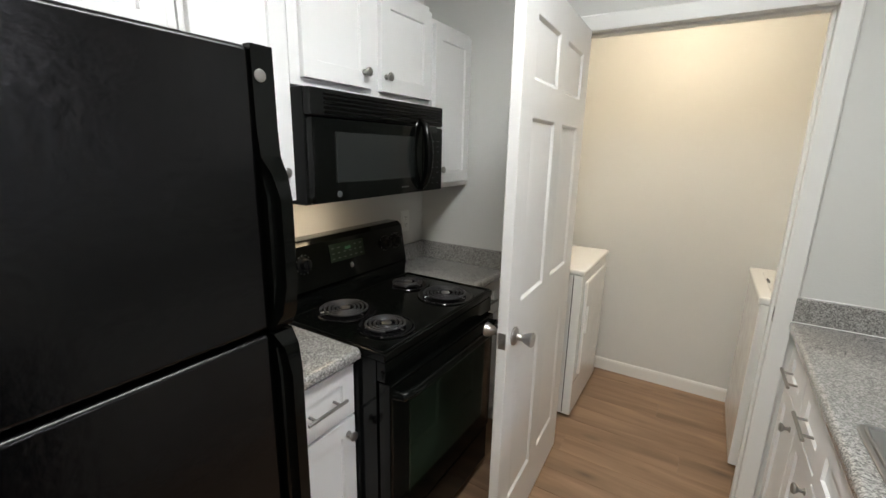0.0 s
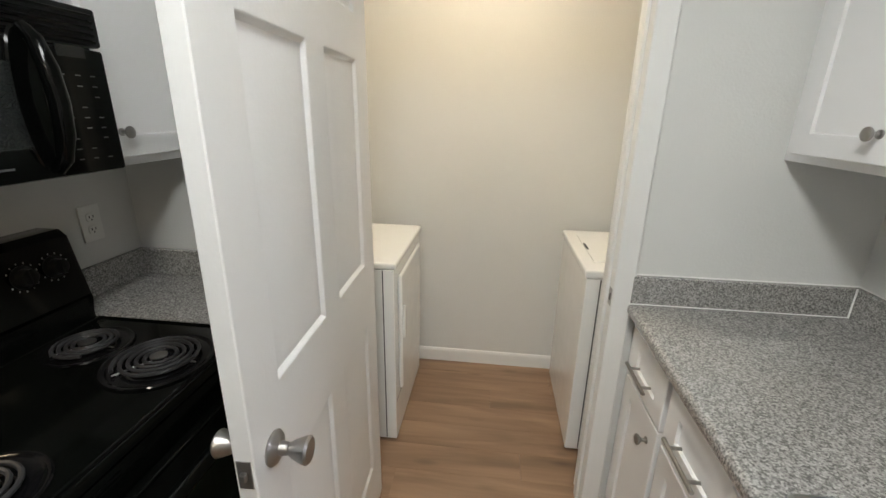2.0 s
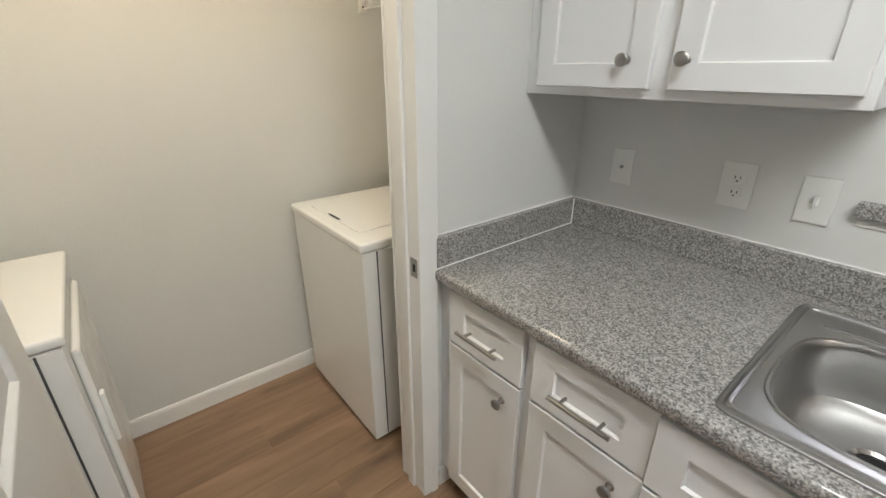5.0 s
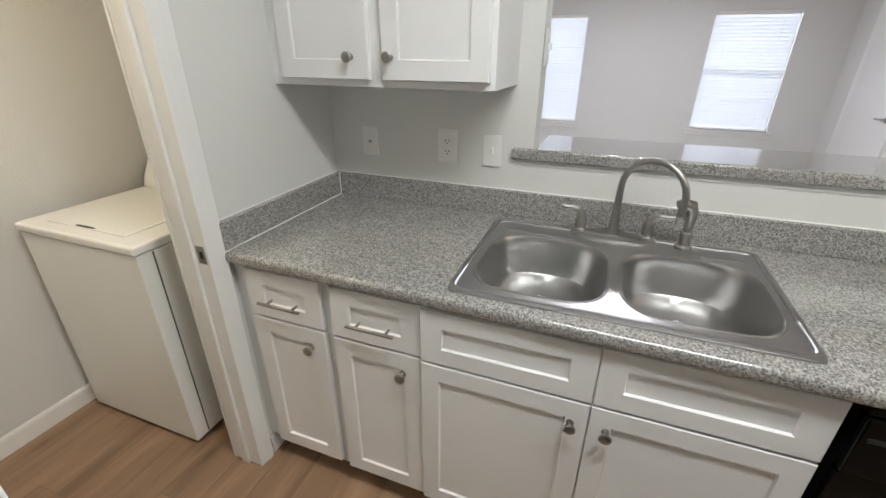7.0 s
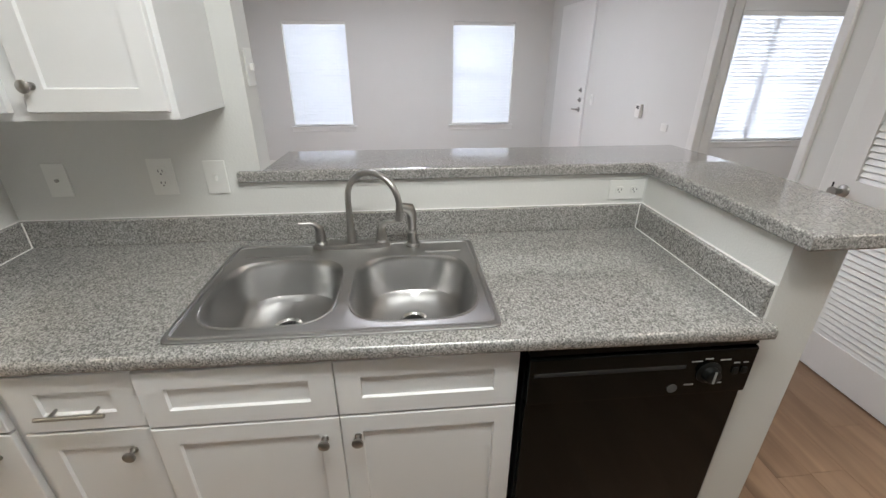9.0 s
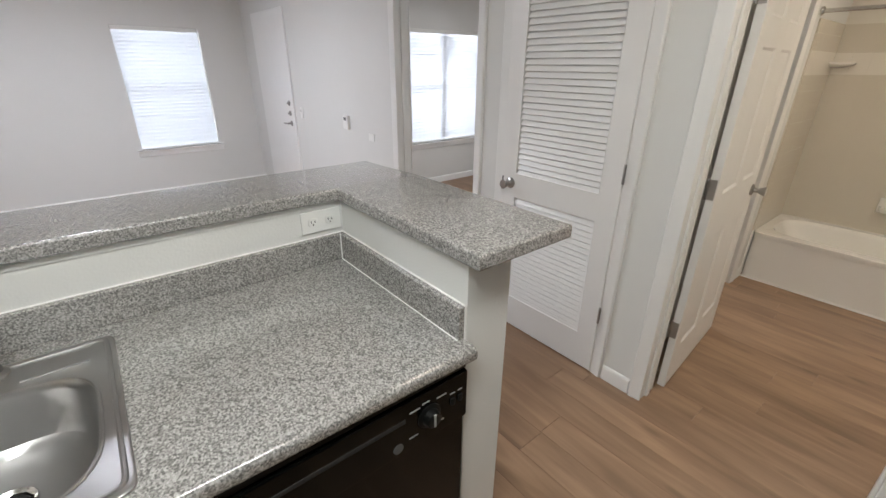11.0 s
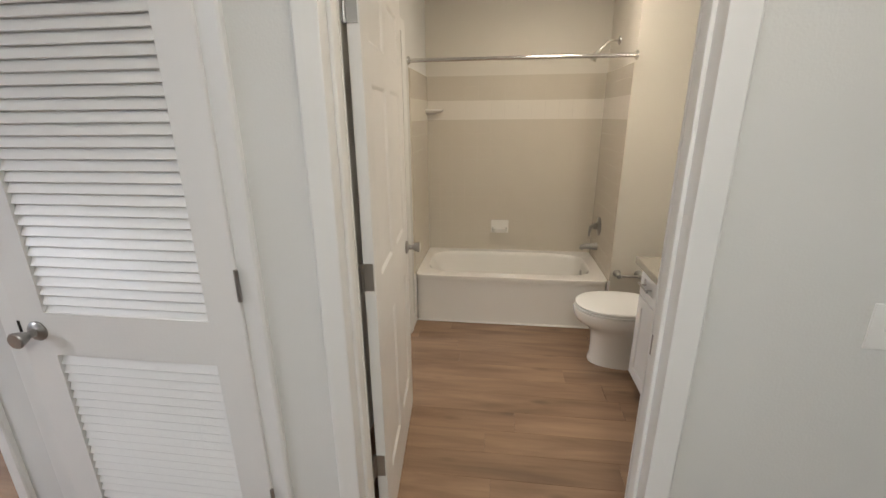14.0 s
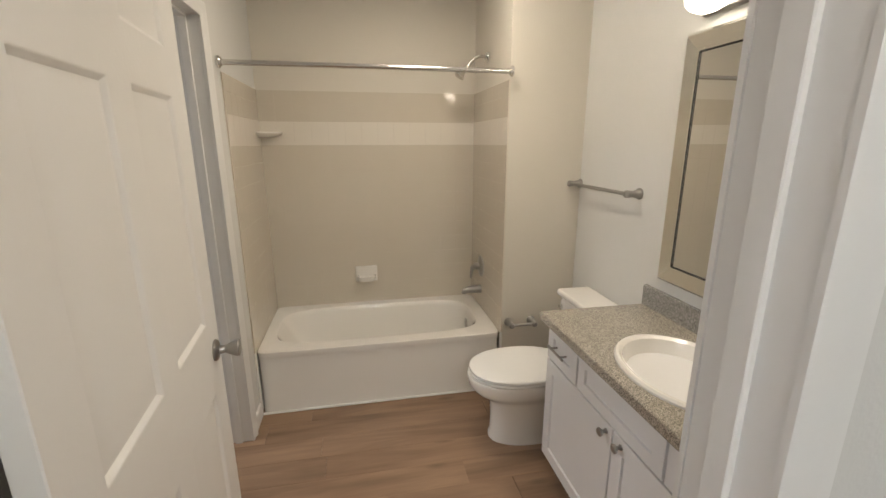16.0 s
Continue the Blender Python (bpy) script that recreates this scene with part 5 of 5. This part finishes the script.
cs = thing("corner_shelf", pose(BL - 0.012, TY0 + 0.012, 1.585), "cream ceramic corner shelf in the tub alcove", "shelf")
bm = bmesh.new()
q = [(0, 0)] + [(-0.135 * math.cos(a), 0.135 * math.sin(a)) for a in (k * math.pi / 2 / 12 for k in range(13))]
loft(bm, [[(x * s, y * s, z) for x, y in q] for z, s in ((-0.030, 0.45), (-0.012, 0.9), (0.0, 1.0), (0.008, 0.97))])
part("shelf_body", bm, M_PORC, cs)


def toilet():
    t = thing("toilet", pose(BRW + 0.008, -2.515, 0, 0, 0, 90), "white two-piece toilet with closed lid", "toilet")
    # local: front faces -y, the wall is at y = 0
    bm = bmesh.new()
    rings = []
    for z, cy, a, b in ((0.0, -0.405, 0.118, 0.245), (0.018, -0.405, 0.118, 0.245), (0.045, -0.405, 0.110, 0.236), (0.14, -0.41, 0.106, 0.230), (0.215, -0.42, 0.112, 0.228), (0.255, -0.44, 0.132, 0.240), (0.290, -0.472, 0.164, 0.262), (0.325, -0.487, 0.181, 0.273), (0.362, -0.49, 0.184, 0.275), (0.372, -0.49, 0.180, 0.271)):
        rings.append(oval(0, cy, z, a, b, 40, 2.25))
    loft(bm, rings)
    box(bm, -0.155, 0.155, -0.27, -0.03, 0.26, 0.370, bevel=0.03, seg=3)
    part("bowl", bm, M_PORC, t)
    for nm, z0, z1, s in (("seat", 0.375, 0.389, 1.0), ("lid", 0.392, 0.412, 1.005)):
        bm = bmesh.new()
        loft(bm, [oval(0, -0.485, z, 0.186 * s * f, 0.268 * s * f, 44, 2.2) for z, f in ((z0, 0.975), (z0 + 0.004, 1.0), (z1 - 0.006, 1.0), (z1 - 0.001, 0.97), (z1 + 0.003, 0.6))])
        part(nm, bm, M_WHITE, t)
    part("tank", boxed(-0.200, 0.200, -0.190, -0.012, 0.370, 0.690, bevel=0.03, seg=4), M_PORC, t)
    part("tank_lid", boxed(-0.212, 0.212, -0.203, -0.004, 0.692, 0.730, bevel=0.014, seg=3), M_PORC, t)
    bm = tubed([(-0.16, -0.190, 0.640), (-0.16, -0.207, 0.640)], 0.011)
    tube(bm, [(-0.16, -0.207, 0.640), (-0.10, -0.211, 0.633)], 0.006)
    part("flush_lever", bm, M_CHROME, t)


toilet()


def towel_rail(name, m, length, label, category):
    t = thing(name, m, label, category)
    part("rail", tubed([(0, -0.062, 0), (length, -0.062, 0)], 0.009, 14), M_NICKEL, t)
    for x in (0, length):
        part("bracket", moved(lathe([(0.027, 0), (0.027, -0.006), (0.020, -0.014), (0.014, -0.040), (0.017, -0.055), (0.018, -0.072), (0.012, -0.080), (0.002, -0.080)], 20), x, 0, 0), M_NICKEL, t)


towel_rail("towel_bar", pose(BRW + 0.001, -2.93, 1.292, 0, 0, 90), 0.545, "brushed nickel towel bar on the bathroom wall", "towel bar")
towel_rail("toilet_paper_holder", pose(-0.318, TY1 + 0.001, 0.455, 0, 0, 180), 0.145, "brushed nickel toilet paper holder, empty", "paper holder")

VX, VY0, VY1, VZ = -0.268, -2.250, -1.10, 0.80


def vanity():
    w = VY1 - VY0
    t = thing("vanity_cabinet", pose(VX, VY0, 0, 0, 0, 90), "white shaker bathroom vanity cabinet", "cabinet")
    part("body", boxed(0, w, 0, 0.455, 0.09, VZ - 0.04), M_CAB, t)
    part("toe_kick", boxed(0.0, w, 0.05, 0.07, 0, 0.09), M_CAB, t)
    d = front("drawer_front", t, 0.012, 0.264, 0.598, 0.748, 0.05)
    bar_pull(d, 0.138, -0.02, 0.678, 0.13)
    front("false_front", t, 0.274, 0.754, 0.598, 0.748, 0.05)
    d = front("drawer_front", t, 0.764, w - 0.012, 0.598, 0.748, 0.05)
    bar_pull(d, (0.764 + w - 0.012) / 2, -0.02, 0.678, 0.13)
    a = front("cabinet_door", t, 0.012, 0.518, 0.10, 0.590, 0.055)
    cabinet_knob(a, 0.487, -0.02, 0.562)
    b = front("cabinet_door", t, 0.526, w - 0.012, 0.10, 0.590, 0.055)
    cabinet_knob(b, 0.572, -0.02, 0.562)


vanity()
bm = bmesh.new()
CXV, CYV = -0.468, -1.690
n = 48
rect = [(x, y, VZ) for x, y in ((-0.218, VY0 - 0.016), (-0.218, VY1 + 0.02), (BRW + 0.003, VY1 + 0.02), (BRW + 0.003, VY0 - 0.012))]
loops = holed_plate(bm, rect, [oval(CXV, CYV, VZ, 0.185, 0.235, n)])
skirt(bm, loops[1], [oval(CXV, CYV, VZ - 0.04, 0.185, 0.235, n)])
skirt(bm, loops[0], [[(p[0] + 0.003 * s, p[1], VZ - 0.004) for p, s in zip(rect, (1, 1, 0, 0))], [(p[0] + 0.003 * s, p[1], VZ - 0.036) for p, s in zip(rect, (1, 1, 0, 0))], [(p[0], p[1], VZ - 0.04) for p in rect]])
vt = thing("vanity_counter", pose(0, 0, 0), "brown-grey speckled laminate vanity top with grey backsplash", "countertop")
part("counter_slab", bm, M_VTOP, vt)
part("backsplash", boxed(BRW + 0.001, BRW + 0.020, VY0 - 0.012, VY1 + 0.02, VZ, VZ + 0.095, bevel=0.002, seg=1), M_TOP, vt, "grey speckled laminate backsplash")
bs = thing("wash_basin", pose(CXV, CYV, VZ), "white oval drop-in ceramic wash basin", "sink")
bm = bmesh.new()
loft(bm, [oval(0, 0, z, a, b, 56) for z, a, b in ((0.0005, 0.205, 0.262), (0.008, 0.205, 0.262), (0.015, 0.199, 0.255), (0.016, 0.190, 0.245), (0.008, 0.178, 0.232), (-0.03, 0.168, 0.218), (-0.09, 0.135, 0.18), (-0.125, 0.085, 0.12), (-0.135, 0.03, 0.03))], False, True)
part("bowl", bm, M_PORC, bs)
part("drain", moved(lathe_z([(0.022, 0), (0.022, 0.003), (0.012, 0.005), (0.001, 0.005)], 18), 0, 0, -0.136), M_CHROME, bs)
bf = thing("basin_faucet", pose(BRW + 0.085, CYV, VZ + 0.0, 0, 0, 90), "chrome basin faucet with two handles", "faucet")
bm = bmesh.new()
loft(bm, [oval(0, 0, z, 0.078 * s, 0.026 * s, 32, 3) for z, s in ((0.0, 1), (0.016, 1), (0.022, 0.9))])
part("base_plate", bm, M_CHROME, bf)
part("spout", tubed([(0, 0, 0.02), (0, -0.01, 0.075), (0, -0.05, 0.100), (0, -0.10, 0.088), (0, -0.115, 0.070)], [0.018, 0.016, 0.013, 0.012, 0.011], 14), M_CHROME, bf)
for s in (-1, 1):
    part("handle", moved(lathe_z([(0.018, 0), (0.016, 0.02), (0.020, 0.035), (0.017, 0.048), (0.004, 0.052)], 18), s * 0.052, 0, 0.02), M_CHROME, bf)


def mirror():
    """Bevelled mirror with a mirrored frame."""
    w, h, f = 0.70, 0.965, 0.072
    t = thing("wall_mirror", pose(BRW + 0.001, -2.175, 0.951, 0, 0, 90), "rectangular wall mirror with champagne silver frame", "mirror")
    part("backing", boxed(0.004, w - 0.004, -0.014, 0, 0.004, h - 0.004), M_DARK, t)
    part("glass", boxed(f, w - f, -0.018, -0.012, f, h - f), M_MIRROR, t, "silvered mirror glass")
    fr = [(0.0, 0.012), (0.0, 0.022), (0.010, 0.030), (f - 0.012, 0.024), (f - 0.004, 0.024), (f, 0.012)]
    corners = [((0, 0), (1, 1)), ((w, 0), (-1, 1)), ((w, h), (-1, -1)), ((0, h), (1, -1))]
    for i in range(4):
        bm = bmesh.new()
        loft(bm, [[(p[0] + s[0] * u, -d, p[1] + s[1] * u) for u, d in fr] for p, s in (corners[i], corners[(i + 1) % 4])], True, True)
        part("border_strip", bm, M_FRAME, t, "champagne mirrored border strip")
    bm = bmesh.new()
    for i in range(4):
        p, s = corners[i]
        p2, s2 = corners[(i + 1) % 4]
        tube(bm, [(p[0] + s[0] * f, -0.021, p[1] + s[1] * f), (p2[0] + s2[0] * f, -0.021, p2[1] + s2[1] * f)], 0.0018, 6)
    part("inner_bead", bm, M_DARK, t)


M_FRAME = material("champagne_silver_frame", (0.92, 0.915, 0.87), 0.20, metal=1.0, scale=10, vary=0.03)
mirror()
vl = thing("vanity_light", pose(BRW + 0.001, -2.12, 2.012, 0, 0, 90), "nickel vanity light bar with lit glass shades", "wall lamp")
part("back_plate", boxed(0.0, 0.62, -0.035, 0, -0.055, 0.055, bevel=0.02, seg=3), M_NICKEL, vl)
for x in (0.11, 0.31, 0.51):
    part("shade", moved(lathe([(0.045, 0), (0.062, -0.03), (0.072, -0.065), (0.066, -0.10), (0.035, -0.125), (0.003, -0.13)], 24), x, -0.036, 0.0), M_SHADE, vl, "lit frosted glass shade")

# ceiling fixtures; hall, living and bathroom ones are added to house fill lamps
for nm, x, y, sx, sy in (("kitchen", 0.42, 1.0, 0.17, 0.62), ("hall", 0.35, -0.35, 0.17, 0.17), ("laundry", 0.4, 2.95, 0.22, 0.22), ("living", 4.3, 1.2, 0.27, 0.27), ("bathroom", 0.15, -2.55, 0.17, 0.17), ("bedroom", 3.1, -2.6, 0.22, 0.22)):
    cl = thing("ceiling_light", pose(x, y, CEIL), "white ceiling light fixture with frosted diffuser, inferred or added", "ceiling lamp")
    part("frame", boxed(-sx - 0.015, sx + 0.015, -sy - 0.015, sy + 0.015, -0.05, 0.0, bevel=0.006), M_TRIM, cl)
    part("diffuser", boxed(-sx, sx, -sy, sy, -0.09, -0.05, bevel=0.012), M_LENS, cl)

# ---------------- tiles and planks ----------------
def tile_wall(name, m, w, z0, z1, z_band0, z_band1):
    """Glazed tiles 0.108 m on a grout bed; local x 0..w, front -y."""
    t = thing(name, m, "glossy beige ceramic wall tiles with a cream band", "tiled wall", kind="structure")
    part("grout_bed", boxed(0, w, -0.0068, 0, z0, z1), M_GROUT, t)
    cache = {}
    rows = []
    p = 0.1085
    z = z_band0
    while z > z0 + 0.02:
        rows.append((max(z - p, z0), z, M_TILE, 0.0075))
        z -= p
    rows.append((z_band0, z_band1, M_TILE2, 0.0080))
    z = z_band1
    while z < z1 - 0.02:
        rows.append((z, min(z + p, z1), M_TILE, 0.0075))
        z += p
    for a, b, mat, th in rows:
        x = 0.0
        while x < w - 0.01:
            x1 = min(x + p, w)
            key = (round(x1 - x, 3), round(b - a, 3), mat.name)
            if key not in cache:
                g = 0.0002
                bm = bmesh.new()
                ww, hh = x1 - x, b - a
                rr = [[(i, -d, j) for i, j in ((g + s, g + s), (ww - g - s, g + s), (ww - g - s, hh - g - s), (g + s, hh - g - s))] for d, s in ((0.003, 0), (th - 0.0012, 0), (th, 0.0005))]
                loft(bm, rr, False, True)
                cache[key] = mesh_of("tile", bm, mat)
            ob = new("tile", cache[key])
            ob.location = (x, 0, a)
            ob.rotation_euler = (random.uniform(-0.0004, 0.0004), 0, random.uniform(-0.0004, 0.0004))
            ob.parent = t
            x += p


tile_wall("wall_tile_back", pose(BL, TY0, 0, 0, 0, 180), BL - TXR, 0.36, 1.85, 1.51, 1.66)
tile_wall("wall_tile_valve", pose(TXR, TY0 + 0.0, 0, 0, 0, 90), TY1 - TY0, 0.36, 1.85, 1.51, 1.66)
tile_wall("wall_tile_end", pose(BL, TY1, 0, 0, 0, -90), TY1 - TY0, 0.36, 1.85, 1.51, 1.66)


def planks():
    pw, pl = 0.152, 1.22
    cache = {}
    rr = random.Random(5)
    y = -4.8
    row = 0
    while y < 3.55:
        x = -1.0 - rr.uniform(0.1, 1.1)
        x_end = 6.65 if y > -1.05 else 5.02
        while x < x_end:
            x0, x1 = max(x, -1.0), min(x + pl, x_end)
            if x1 - x0 > 0.05:
                key = round(x1 - x0, 2)
                if key not in cache:
                    bm = bmesh.new()
                    L = key
                    g, b = 0.0004, 0.0008
                    loft(bm, [[(i, j, z) for i, j in ((g + s, g + s), (L - g - s, g + s), (L - g - s, pw - g - s), (g + s, pw - g - s))] for z, s in ((-0.004, 0), (-0.0012, 0), (0.0, b))], False, True)
                    cache[key] = mesh_of("plank", bm, M_WOOD, False)
                ob = new("plank", cache[key])
                ob.location = (x0, y, 0)
                ob.parent = sub
            x += pl
        y += pw
        row += 1


planks()
